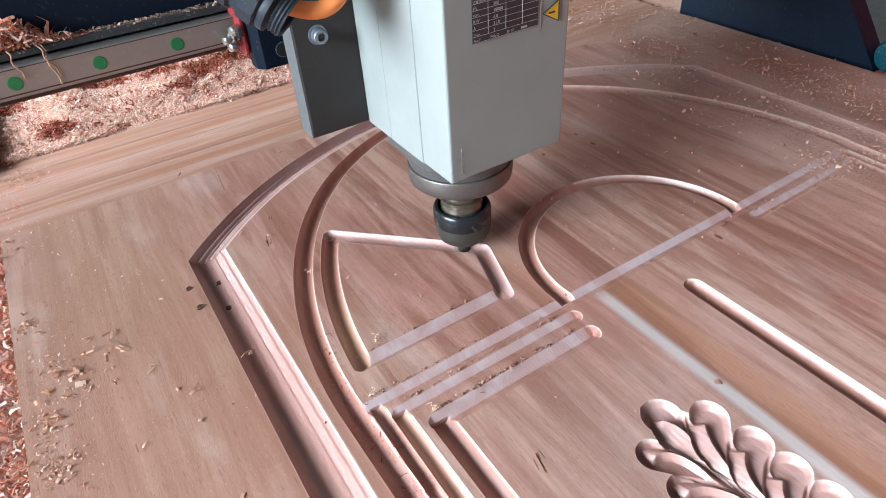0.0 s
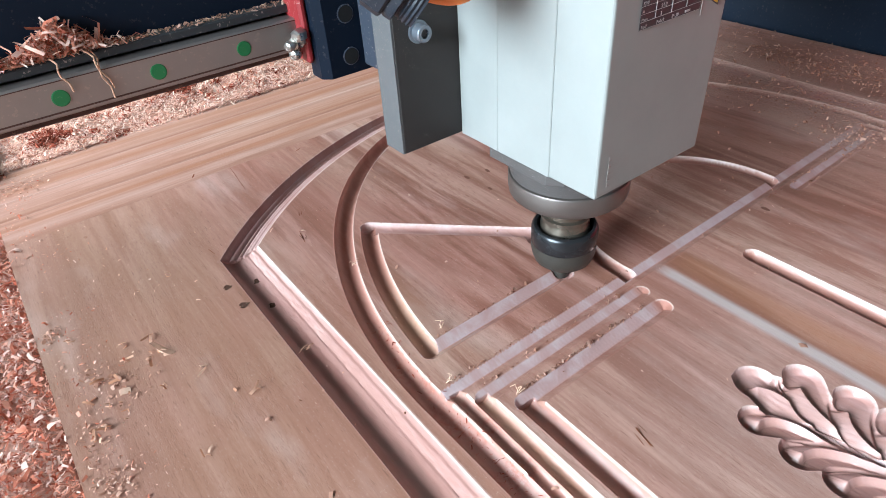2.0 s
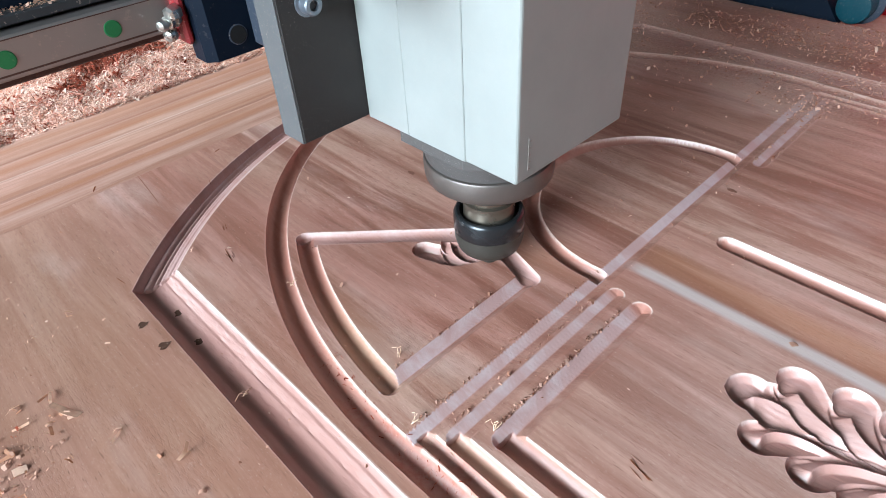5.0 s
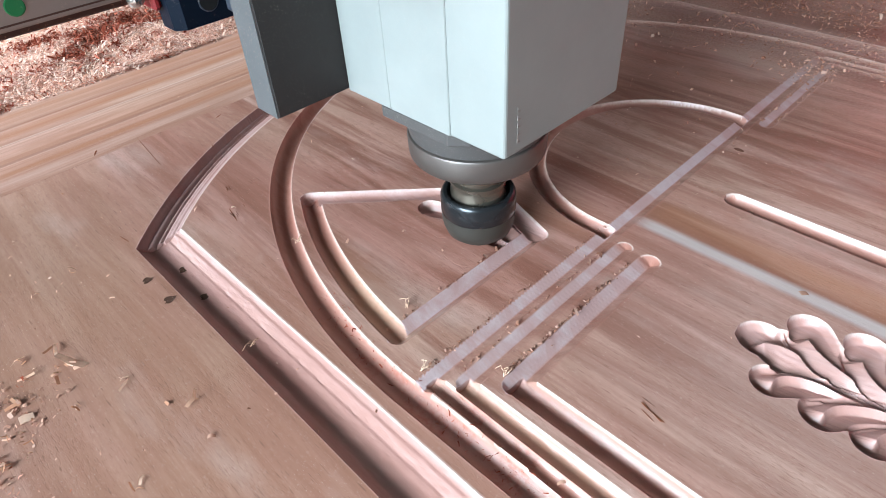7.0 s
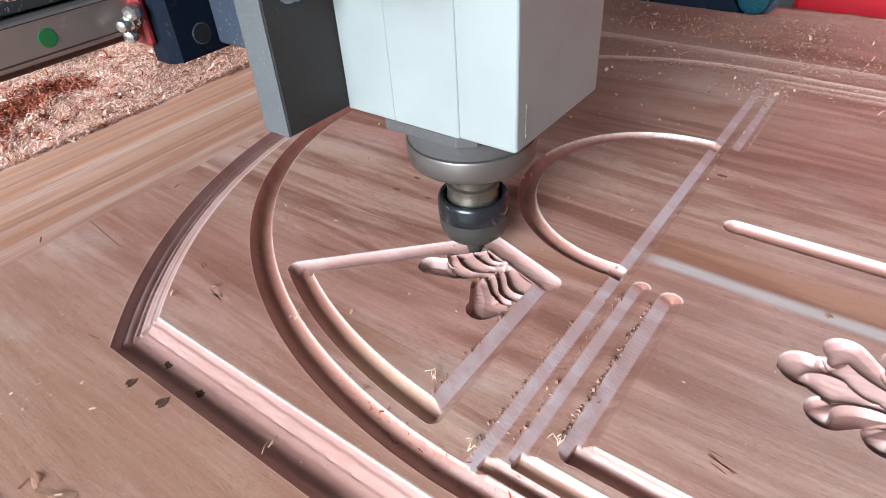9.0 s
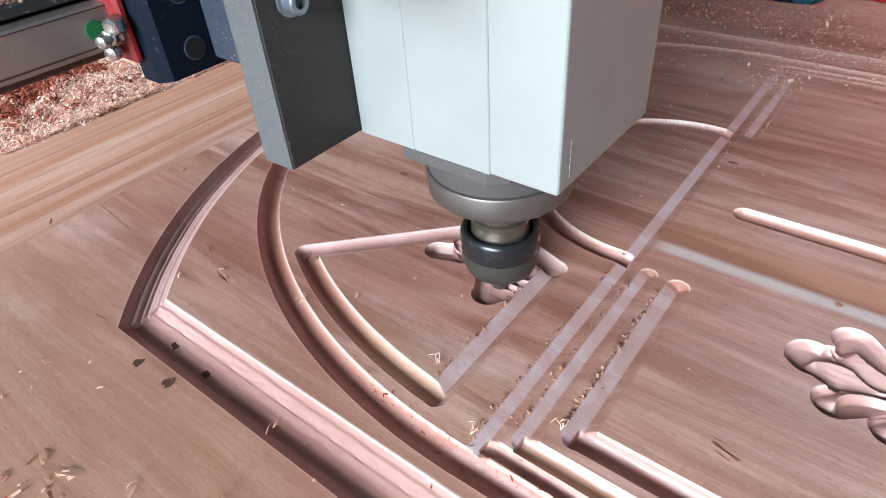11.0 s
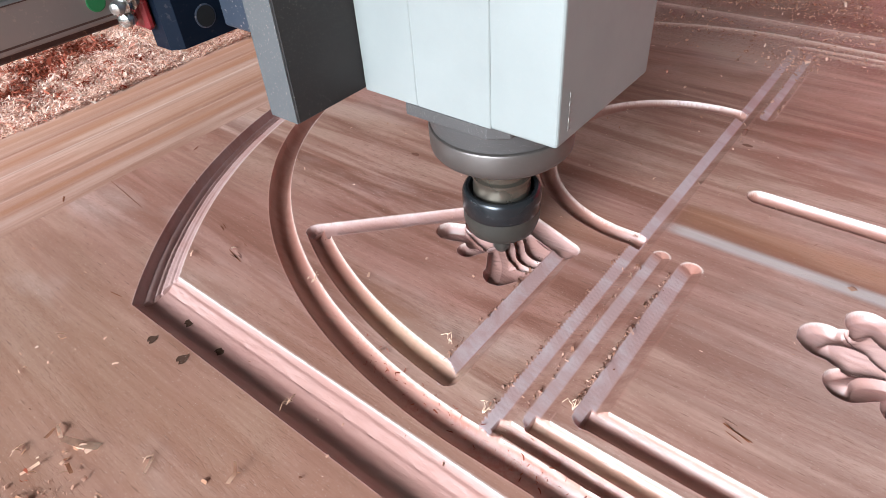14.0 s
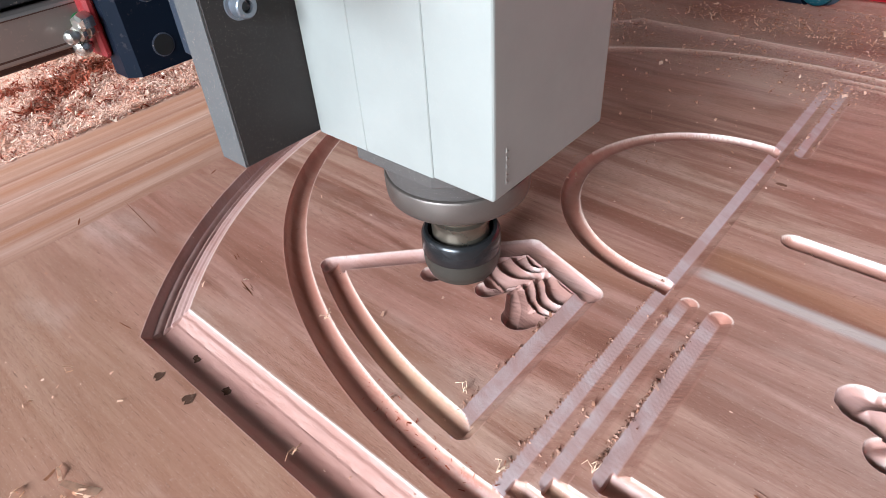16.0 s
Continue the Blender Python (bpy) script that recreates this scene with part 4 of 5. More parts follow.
tagged(flakes("shavings", px, py, heap(px, py) - 0.001 + rng.uniform(0, 0.004, len(px)), 0.0022, BROWN_CHIPS, 3),
       "dull brown shavings heaped along the door's far edge", "shavings", kind="stuff")

def door_z(px, py):
    return relief(px[None, :], py[None, :])[0][0] + 0.0002

# loose dust and shavings on the far stile and the head of the door
px, py = strew(60000, 0.40, 0.893, -0.05, 0.82)
weight = np.clip((px - 0.60) / 0.22, 0, 1) ** 1.5 * (0.25 + 0.9 * (soft_noise(px, py, 16, 31) > 0.45)) + 0.5 * np.clip((py - 0.72) / 0.1, 0, 1) * np.clip((px - 0.45) / 0.2, 0, 1)
keep = rng.rand(len(px)) < weight
px, py = px[keep], py[keep]
cx_, cy_ = px[::4], py[::4]
tagged(flakes("sawdust", px, py, np.where(py < 0.648, door_z(px, py), 0.001), 0.0013, BROWN_CHIPS, 5, curl=0.4, flat=0.35),
       "fine brown sawdust scattered over the far stile", "sawdust", kind="stuff")
tagged(flakes("sawdust", cx_, cy_, np.where(cy_ < 0.648, door_z(cx_, cy_), 0.001), 0.0024, DUST_CHIPS, 35, curl=0.6, flat=0.4, thin=0.6),
       "curled pinkish chips lying on the dusty far stile", "sawdust", kind="stuff")

def clusters(spots, seed):
    r = np.random.RandomState(seed)
    xs_, ys_ = [], []
    for x, y, spread, n in spots:
        xs_.append(r.normal(x, spread, n))
        ys_.append(r.normal(y, spread, n))
    return np.concatenate(xs_), np.concatenate(ys_)

px, py = clusters(((-0.066, 0.424, 0.005, 6), (-0.030, 0.412, 0.006, 4), (-0.058, 0.390, 0.008, 4),
                   (-0.078, 0.37, 0.008, 10), (-0.043, 0.638, 0.003, 2), (-0.02, 0.418, 0.004, 3), (0.004, 0.341, 0.003, 2), (-0.033, 0.785, 0.006, 4),
                   (-0.02, 0.55, 0.06, 9)), 9)
ok = (px > -0.09) & (py < 0.81)
px, py = px[ok], py[ok]
tagged(flakes("shavings", px, py, np.where(py < 0.648, door_z(px, py), 0.001), 0.0022, TAN_CHIPS, 6, curl=0.4, flat=0.35),
       "few loose curled shavings lying on the near stile", "shavings", kind="stuff")
px, py = clusters(((-0.066, 0.424, 0.007, 60), (-0.05, 0.40, 0.010, 60), (-0.084, 0.49, 0.004, 60), (-0.076, 0.327, 0.007, 120), (-0.078, 0.37, 0.010, 70),
                   (-0.068, 0.763, 0.016, 160), (-0.02, 0.55, 0.06, 60), (0.14, 0.30, 0.12, 90), (0.46, 0.33, 0.09, 160), (0.30, 0.52, 0.10, 60), (0.64, 0.25, 0.016, 220), (0.72, 0.20, 0.03, 160), (0.60, 0.43, 0.05, 160)), 19)
ok = (px > -0.09) & (py < 0.81)
px, py = px[ok], py[ok]
tagged(flakes("sawdust", px, py, np.where(py < 0.648, door_z(px, py), 0.001), 0.0016, DUST_CHIPS, 16, curl=0.4, flat=0.4),
       "fine pale sawdust specks strewn over the door face", "sawdust", kind="stuff")
px, py = rng.normal(-0.074, 0.016, 900), rng.uniform(0.0, 0.80, 900)
ok = (px > -0.091) & (soft_noise(px, py, 22, 81) > 0.42)
px, py = px[ok], py[ok]
tagged(flakes("sawdust", px, py, np.where(py < 0.648, door_z(px, py), 0.001), 0.0017, RED_CHIPS, 46, curl=0.7, flat=0.5, thin=0.6),
       "tiny curled chips strewn along the near edge", "sawdust", kind="stuff")
px, py = np.array([(-0.042, 0.441), (-0.042, 0.4245), (-0.032, 0.4085), (-0.019, 0.417), (-0.055, 0.412), (-0.031, 0.381), (-0.065, 0.390), (-0.058, 0.379), (0.019, 0.337), (-0.027, 0.310),
                   (-0.066, 0.416), (-0.074, 0.399), (-0.075, 0.370), (0.010, 0.502), (-0.016, 0.497), (-0.004, 0.380), (-0.023, 0.437), (-0.073, 0.474)]).T
px, py = np.repeat(px, 3) + rng.normal(0, 0.0016, 3 * len(px)), np.repeat(py, 3) + rng.normal(0, 0.0016, 3 * len(py))
tagged(flakes("shavings", px, py, door_z(px, py), 0.0052, TAN_CHIPS, 66, curl=0.35, flat=0.45, thin=0.42),
       "long tan curls lying on the near stile", "shavings", kind="stuff")
# torn fibres along the edges of the fresh cuts
edge = []
for y, x0, x1 in ((0.2975, 0.135, 0.245), (0.2575, 0.115, 0.300), (0.2225, 0.150, 0.275), (0.2405, 0.46, 0.66), (0.2290, 0.52, 0.66), (0.2420, 0.13, 0.28)):
    m = int((x1 - x0) * (1500 if y < 0.2235 else 500))
    edge.append(np.stack([rng.uniform(x0, x1, m), y + rng.normal(0, 0.0008, m)], -1))
edge = np.concatenate(edge)
tagged(flakes("wood_fuzz", edge[:, 0], edge[:, 1], np.zeros(len(edge)) - 0.0002, 0.0014, CRUMBS, 7, curl=0.9, flat=0.6, thin=0.9),
       "torn brown wood crumbs standing along the cross-grain cuts", "wood fibres", kind="stuff")

px, py = rng.uniform(0.102, 0.116, 170), rng.uniform(0.16, 0.36, 170)
px = px + np.where(py > 0.26, (CX + 0.001 - 0.2935 * np.sqrt(np.clip(1 - ((py - 0.26) / 0.3495) ** 2, 0, 1))) - 0.1065, 0)
tagged(flakes("wood_fuzz", px, py, door_z(px, py), 0.0016, DEEP_CHIPS, 27, curl=0.6, flat=0.5, thin=0.35),
       "torn red fibres clinging to the arch groove", "wood fibres", kind="stuff")
for sx, sy in ((0.138, 0.410), (0.148, 0.303), (0.119, 0.259), (0.063, 0.348), (0.148, 0.222)):
    bm = bmesh.new()
    for k in range(5):
        a, l = rng.uniform(0, 6.28), rng.uniform(0.003, 0.007)
        tube([(sx + rng.normal(0, 0.001) + l * s * math.cos(a + s), sy + l * s * math.sin(a + s), 0.0004 + 0.004 * math.sin(s * 2.4)) for s in (0, 0.25, 0.5, 0.75, 1.0)], 0.00022, 5, bm)
    splinter = part("splinter", bm, FIBRE if sx > 0.1 else STRAND)
    tagged(splinter, "small curled splinter standing on the door face", "splinter", "splinters on the door")

# ---- spindle head: its origin is the cutter's tip ----
head = thing("spindle_head", "white square router spindle on a dark steel plate, cutting the door", "router spindle")
BX0, BX1, BY0, BY1, BZ = -0.0485, 0.0505, -0.0634, 0.0605, 0.1245
body = part("spindle_body", box(BX0, BX1, BY0, BY1, BZ, 0.40, 0.0018, 3), ENAMEL, head, "white enamelled square housing")
part("side_cover", box(BX0 - 0.0008, BX0 + 0.002, -0.0265, 0.0205, BZ + 0.0004, 0.398, 0.0005, 1), ENAMEL, body)
part("side_cover", box(BX0 - 0.0005, BX0 + 0.002, 0.0212, 0.0595, BZ + 0.0002, 0.398, 0.0005, 1), ENAMEL, body)
bm = lathe([(0.0405, 0.1015), (0.0420, 0.1022), (0.0434, 0.1080), (0.0448, 0.1150), (0.0448, 0.1165), (0.0430, 0.1170)], 64)
part("nose_flange", bm, NOSE_STEEL, head, "dusty steel nose flange", True)
bm = prism([(-0.0478, -0.0225), (-0.0400, -0.0330), (0.0400, -0.0330), (0.0478, -0.0225), (0.0478, 0.0315), (-0.0478, 0.0315)], 0.1165, 0.1243)
bmesh.ops.bevel(bm, geom=list(bm.edges), offset=0.0007, segments=1, affect="EDGES")
part("bearing_plate", bm, NOSE_STEEL, head, "dusty bearing plate with cut corners")
bm = lathe([(0.0225, 0.0768), (0.0252, 0.0770), (0.0285, 0.0778), (0.0355, 0.0815), (0.0410, 0.0852), (0.0428, 0.0872), (0.0433, 0.0900), (0.0436, 0.1000), (0.0430, 0.1012), (0.0415, 0.1018), (0.0405, 0.1018)], 64)
part("nose_cone", bm, STEEL, head, "worn steel nose ring", True)
bm = lathe([(0.0185, 0.0480), (0.0185, 0.0560), (0.0172, 0.0580), (0.0172, 0.0610), (0.0186, 0.0618), (0.0186, 0.0640), (0.0165, 0.0650), (0.0165, 0.0700), (0.0205, 0.0715), (0.0205, 0.0745), (0.0190, 0.0755), (0.0190, 0.0805)], 56)
part("shaft_collar", bm, COLLAR, head, "turned steel shaft collar", True)
bm = lathe([(0.0150, 0.0205), (0.0198, 0.0213), (0.0226, 0.0240), (0.0243, 0.0290), (0.0250, 0.0330), (0.0251, 0.0392)], 64)
nut = part("collet_nut", bm, NUT_GREY, head, "grey lower face of the collet nut", True)
bm = lathe([(0.0250, 0.0394), (0.0254, 0.0402), (0.0254, 0.0515), (0.0244, 0.0540), (0.0232, 0.0548), (0.0212, 0.0545), (0.0205, 0.0490)], 64)
part("nut_ring", bm, NUT_BLACK, nut, "polished black ring", True)
bm = lathe([(0.0016, -0.0004), (0.0040, 0.0014), (0.0058, 0.0045), (0.0064, 0.0090), (0.0064, 0.0200), (0.0050, 0.0215)], 28)
part("cutter", bm, NUT_GREY, head, "short round-nosed dark steel cutter", True)
bm = lathe([(0.0070, 0.0108), (0.0084, 0.0116), (0.0094, 0.0150), (0.0106, 0.0158), (0.0112, 0.0208)], 32)
part("collet", bm, NUT_GREY, nut, "", True)

plate = part("mounting_plate", box(-0.0985, 0.1000, 0.0600, 0.0815, 0.1254, 0.46, 0.0008, 1), STEEL_PLATE, head, "dark speckled steel mounting plate")
part("plate_edge", box(-0.0992, -0.0984, 0.0604, 0.0811, 0.1258, 0.459), PLATE_EDGE, plate, "bright milled edge")
def bolt(parent, x, y, z, r=0.0056):
    face = Matrix.Rotation(radians(90), 3, "X")
    b = part("bolt", lathe([(r * 1.28, 0), (r * 1.28, 0.0014), (r, 0.0016), (r, 0.0072), (r * 0.88, 0.0080), (r * 0.52, 0.0080), (r * 0.48, 0.0030)], 28, at=(x, y, z), turn=face), ZINC, parent, "zinc socket-head bolt with washer", True)
    part("socket", lathe([(r * 0.46, 0.0), (r * 0.46, 0.0062)], 6, at=(x, y, z), turn=face), BLACK, b, "dark hexagon socket")
bolt(head, -0.0800, 0.0600, 0.2045)

# rating plate on the front face
FY = BY0 - 0.0004
def on_face(name, x0, x1, z0, z1, mat, parent, lift=0.0, label=""):
    return part(name, box(x0, x1, FY - lift - 0.0003, FY - lift, z0, z1), mat, parent, label)
sticker = on_face("rating_plate", -0.0280, 0.0232, 0.2188, 0.2505, LABEL_BLACK, head, 0, "black rating plate printed on the housing")
def lettering(text, x, z, size, mat, parent, turn=0.0):
    cu = bpy.data.curves.new("lettering", "FONT")
    cu.body, cu.size, cu.extrude = text, size, 0.00005
    ob = bpy.data.objects.new("lettering", cu)
    scene.collection.objects.link(ob)
    bpy.context.view_layer.update()
    me = bpy.data.meshes.new_from_object(ob.evaluated_get(bpy.context.evaluated_depsgraph_get()))
    bpy.data.objects.remove(ob)
    me.materials.clear()
    me.materials.append(mat)
    w = new("lettering", me)
    w.parent = parent
    w.matrix_local = pose(x, FY - 0.00055, z, 90, 0, 0) @ pose(0, 0, 0, 0, 0, turn)
    return w
ROWH = 0.0039
for k in range(8):
    on_face("rule", -0.0280, 0.0232, 0.2190 + ROWH * k, 0.21918 + ROWH * k, LABEL_WHITE, sticker, 0.0003)
for x in (-0.0165, -0.0030, 0.0100):
    on_face("rule", x, x + 0.0002, 0.2230, 0.2464, LABEL_WHITE, sticker, 0.0004)
for k, (a, b) in enumerate((("VOLTAGE", "220"), ("Hz", "300"), ("rpm", "18000"), ("KW", "6.0"), ("A", "21.0"), ("Phase", "3"))):
    z = 0.2462 - ROWH * (k + 0.82)
    lettering(a, -0.0275, z, 0.0028 if len(a) < 5 else 0.0021, LABEL_WHITE, sticker)
    lettering(b, -0.0125, z, 0.0029, LABEL_WHITE, sticker)
on_face("printed_line", -0.0280, 0.0232, 0.2470, 0.2500, LABEL_WHITE, sticker, 0.0004)
for x0, x1 in ((-0.0265, -0.0130), (-0.0115, 0.0010), (0.0025, 0.0215)):
    on_face("printed_line", x0, x1, 0.2480, 0.2490, LABEL_BLACK, sticker, 0.0007)
lettering("Ins.F", -0.0272, 0.2197, 0.0026, LABEL_WHITE, sticker)
lettering("Pole:2", -0.0148, 0.2197, 0.0026, LABEL_WHITE, sticker)
lettering("IP: 50", -0.0020, 0.2197, 0.0026, LABEL_WHITE, sticker)
on_face("printed_line", 0.0095, 0.0140, 0.2200, 0.2212, LABEL_WHITE, sticker, 0.0004)
mark = on_face("maker_mark", -0.0270, -0.0235, 0.2535, 0.2600, LABEL_BLACK, head, 0, "plain dark block letters of a maker's mark")
on_face("maker_bar", -0.0215, -0.0175, 0.2535, 0.2600, LABEL_BLACK, mark)
on_face("maker_bar", -0.0155, -0.0115, 0.2535, 0.2600, LABEL_BLACK, mark)
type_line = on_face("type_line", -0.0080, 0.0215, 0.2540, 0.2568, ENGRAVED, head, 0, "grey printed type line")
on_face("type_line_upper", -0.0085, -0.0010, 0.2590, 0.2604, ENGRAVED, type_line)
warning = on_face("warning_label", 0.0252, 0.0256, 0.2150, 0.2700, ENGRAVED, head, 0, "printed warning strip with a yellow triangle")
lettering("WARNING", 0.0300, 0.2370, 0.0036, ENGRAVED, warning, 90)
for k, n in enumerate((0.019, 0.022, 0.020, 0.023)):
    on_face("printed_line", 0.0325 + 0.0030 * k, 0.0336 + 0.0030 * k, 0.2370, 0.2370 + n, ENGRAVED, warning)
part("triangle", prism([(0.0272, 0.2250), (0.0402, 0.2316), (0.0402, 0.2180)], FY - 0.0004, FY, "xzy"), LABEL_YELLOW, warning, "yellow warning triangle with a dark border")
for (xa, za), (xb, zb) in (((0.0272, 0.2250), (0.0402, 0.2316)), ((0.0402, 0.2316), (0.0402, 0.2180)), ((0.0402, 0.2180), (0.0272, 0.2250))):
    part("border", tube([(xa, FY - 0.0005, za), (xb, FY - 0.0005, zb)], 0.00035, 6), LABEL_BLACK, warning)
on_face("bolt_sign", 0.0320, 0.0372, 0.2240, 0.2251, LABEL_BLACK, warning, 0.0005)
for k in range(5):
    on_face("engraved_mark", -0.0398, -0.0376, 0.1310 + 0.0042 * k, 0.1316 + 0.0042 * k, ENGRAVED, body)
    on_face("engraved_mark", -0.0398, -0.0394, 0.1316 + 0.0042 * k, 0.1336 + 0.0042 * k, ENGRAVED, body)
# hose gland, its conduit and the orange cable
MOUTH = Vector((-0.1175, -0.0060, 0.2425))
BACK = MOUTH + Vector((-0.0340, 0.0330, 0.0380))
axis = (BACK - MOUTH).normalized()
turn = Vector((0, 0, 1)).rotation_difference(axis).to_matrix()
gland = part("hose_gland", lathe([(0.0128, 0.0260), (0.0128, 0.0008), (0.0136, 0.0), (0.0150, 0.0), (0.0150, 0.0012), (0.0158, 0.0022), (0.0150, 0.0032), (0.0158, 0.0044), (0.0150, 0.0056), (0.0158, 0.0068), (0.0150, 0.0080), (0.0152, 0.0092), (0.0184, 0.0100), (0.0184, 0.0140), (0.0178, 0.0150), (0.0178, 0.0640)], 36, at=MOUTH, turn=turn), CONDUIT, head, "dusty blue-black nylon conduit gland", True)
for r, z0, z1, n in ((0.0205, 0.0150, 0.0270, 12), (0.0200, 0.0320, 0.0440, 12), (0.0196, 0.0490, 0.0600, 24)):
    part("gland_nut", lathe([(r * 0.93, z0), (r, z0 + 0.0012), (r, z1 - 0.0012), (r * 0.93, z1)], n, at=MOUTH, turn=turn), CONDUIT, gland)
hose = []
for k in range(60):
    s = k / 59
    hose.append(MOUTH + axis * 0.066 + axis * 0.11 * s + Vector((0.0, 0.02, 0.10)) * s * s)
part("conduit_hose", tube(hose, [0.0135 + (0.0020 if k % 2 else 0.0) for k in range(60)], 18), CONDUIT, gland, "corrugated conduit hose", True)
cable = []
a, b, c, d = MOUTH + axis * 0.016, MOUTH - axis * 0.020 + Vector((0.008, 0.0, 0.004)), Vector((-0.079, -0.012, 0.236)), Vector((-0.060, -0.010, 0.320))
for k in range(25):
    s = k / 24
    cable.append(a * (1 - s) ** 3 + 3 * b * s * (1 - s) ** 2 + 3 * c * s * s * (1 - s) + d * s ** 3)
part("orange_cable", tube(cable, 0.0052, 16), ORANGE, head, "thick orange power cable", True)

# ---- carriage that slides along the rail: its origin follows the tip in plan ----
slide = thing("slide_carriage", "dark steel slide carriage with red wipers on the rail", "machine carriage")
bm = box(-0.1030, 0.0950, 0.1530, 0.1735, 0.1440, 0.46)
bmesh.ops.bevel(bm, geom=[e for e in bm.edges if all(v.co.x < 0 and v.co.y < 0.16 for v in e.verts)], offset=0.006, segments=1, affect="EDGES")
carriage = part("carriage_block", bm, NAVY, slide, "dark blue-black machined block")
face = Matrix.Rotation(radians(90), 3, "X")
for z in (0.1575, 0.1885):
    rim = part("bolt_hole", lathe([(0.0068, 0), (0.0068, 0.0004), (0.0062, 0.0006)], 24, at=(-0.079, 0.1531, z), turn=face), STEEL_BLUE, carriage, "counterbored bolt hole", True)
    # a flat black disc paints the shade inside the hole
    part("hole", lathe([(0.0060, 0.0), (0.0060, 0.0006)], 20, at=(-0.079, 0.1530, z), turn=face), PITCH, rim)
part("slide_plate", box(-0.0690, 0.0950, 0.0825, 0.1525, 0.1480, 0.46, 0.002, 1), STEEL_BLUE, slide, "blue-grey speckled slide plate")
wiper = part("wiper", box(-0.1092, -0.1032, 0.1640, 0.1900, 0.1560, 0.2050, 0.002, 1), RED, slide, "red end cap of the bearing block")
nip = Matrix.Rotation(radians(-90), 3, "Y") @ Matrix.Rotation(radians(25), 3, "X")
nipple = part("grease_nipple", lathe([(0.0046, 0), (0.0046, 0.0035), (0.0030, 0.0042), (0.0030, 0.0060), (0.0044, 0.0066), (0.0044, 0.0092), (0.0028, 0.0100), (0.0028, 0.0112), (0.0038, 0.0122), (0.0040, 0.0140), (0.0030, 0.0160), (0.0012, 0.0168)], 20, at=(-0.1094, 0.1690, 0.1730), turn=nip), CHROME, slide, "small bright grease nipple", True)
part("nipple_elbow", lathe([(0.0050, 0), (0.0055, 0.004), (0.0048, 0.0075), (0.0030, 0.0090)], 6, at=(-0.1094, 0.1655, 0.1785), turn=nip), CHROME, nipple)
part("nipple_elbow", lathe([(0.0030, 0), (0.0042, 0.003), (0.0045, 0.0055), (0.0036, 0.0085), (0.0014, 0.0095)], 16, at=(-0.1120, 0.1700, 0.1650), turn=nip), CHROME, nipple, "", True)

# ---- gantry: beam, rail and leg; its origin follows the tip along y only ----
gantry = thing("gantry", "dark navy gantry beam with a linear rail across the table", "machine gantry")
beam = part("beam", box(-0.85, 0.955, 0.1950, 0.4000, 0.1600, 0.58, 0.004, 2), NAVY, gantry, "dark navy painted steel beam")
part("ledge", box(-0.85, 0.955, 0.1835, 0.1950, 0.1900, 0.1960, 0.001, 1), BLACK, beam, "dusty black ledge over the rail")
rail = part("linear_rail", box(-0.85, 0.93, 0.1743, 0.1950, 0.1645, 0.1880, 0.0012, 1), RAIL_STEEL, gantry, "worn steel linear rail")
part("lower_edge", box(-0.85, 0.93, 0.1790, 0.1950, 0.1600, 0.1645, 0.0010, 1), LIP, gantry, "dark brown lower lip of the beam")
# dark strips stand for the shade in the rail's grooves
part("rail_groove_line", box(-0.85, 0.93, 0.1740, 0.1744, 0.1672, 0.1682), LIP, rail, "dark line painted for the groove along the rail")
part("rail_groove_line", box(-0.85, 0.93, 0.1740, 0.1744, 0.1862, 0.1868), LIP, rail)
for k in range(-12, 16):
    part("rail_plug", lathe([(0.0052, 0), (0.0052, 0.0005), (0.0046, 0.0007)], 24, at=(-0.0095 + 0.06 * k, 0.1744, 0.1762), turn=face), GREEN, rail)
leg = part("gantry_leg", prism([(-0.012, -0.012), (0.310, -0.012), (0.310, 0.60), (0.290, 0.60), (0.250, 0.33)], 0.922, 0.955, "yzx"), NAVY, gantry, "dark navy slanted side plate")
gear = part("gear_housing", lathe([(0.012, 0), (0.020, 0.002), (0.022, 0.006), (0.022, 0.034), (0.018, 0.038)], 32, at=(0.926, -0.022, 0.010), turn=Matrix.Rotation(radians(90), 3, "Y")), TEAL, leg, "teal painted gear housing", True)
part("gear_flange", lathe([(0.020, 0), (0.026, 0.001), (0.026, 0.010), (0.020, 0.011)], 32, at=(0.950, -0.026, 0.010), turn=Matrix.Rotation(radians(90), 3, "Y")), STEEL_BLUE, gear, "grey steel flange", True)
CLUMP = 0.002
# loose shavings lying on the beam's ledge
px = np.concatenate([rng.uniform(-0.4, 0.30, 2600), rng.normal(-0.045, 0.05, 900)])
py = rng.uniform(0.1840, 0.1948, len(px))
ledge = flakes("dust", px, py, np.full(len(px), 0.1962), 0.0013, DUST_CHIPS, 15, curl=0.5, flat=0.4)
ledge.parent = gantry
ledge["label"] = "fine sawdust lying along the ledge"
px = np.concatenate([rng.normal(CLUMP, 0.016, 1500), rng.normal(CLUMP - 0.05, 0.02, 600)])
py = rng.normal(0.1875, 0.0032, len(px))
heapz = 0.017 * np.exp(-((px - CLUMP) / 0.018) ** 2) + 0.006 * np.exp(-((px - CLUMP + 0.05) / 0.02) ** 2)
tangle = flakes("shavings_tangle", px, py, 0.1960 + heapz * rng.uniform(0, 1, len(px)), 0.0048, RED_CHIPS, 17, curl=0.6, flat=0.6, thin=0.26)
tangle.parent = gantry
tangle["label"] = "tangle of reddish curled shavings caught on the ledge"
bm = bmesh.new()
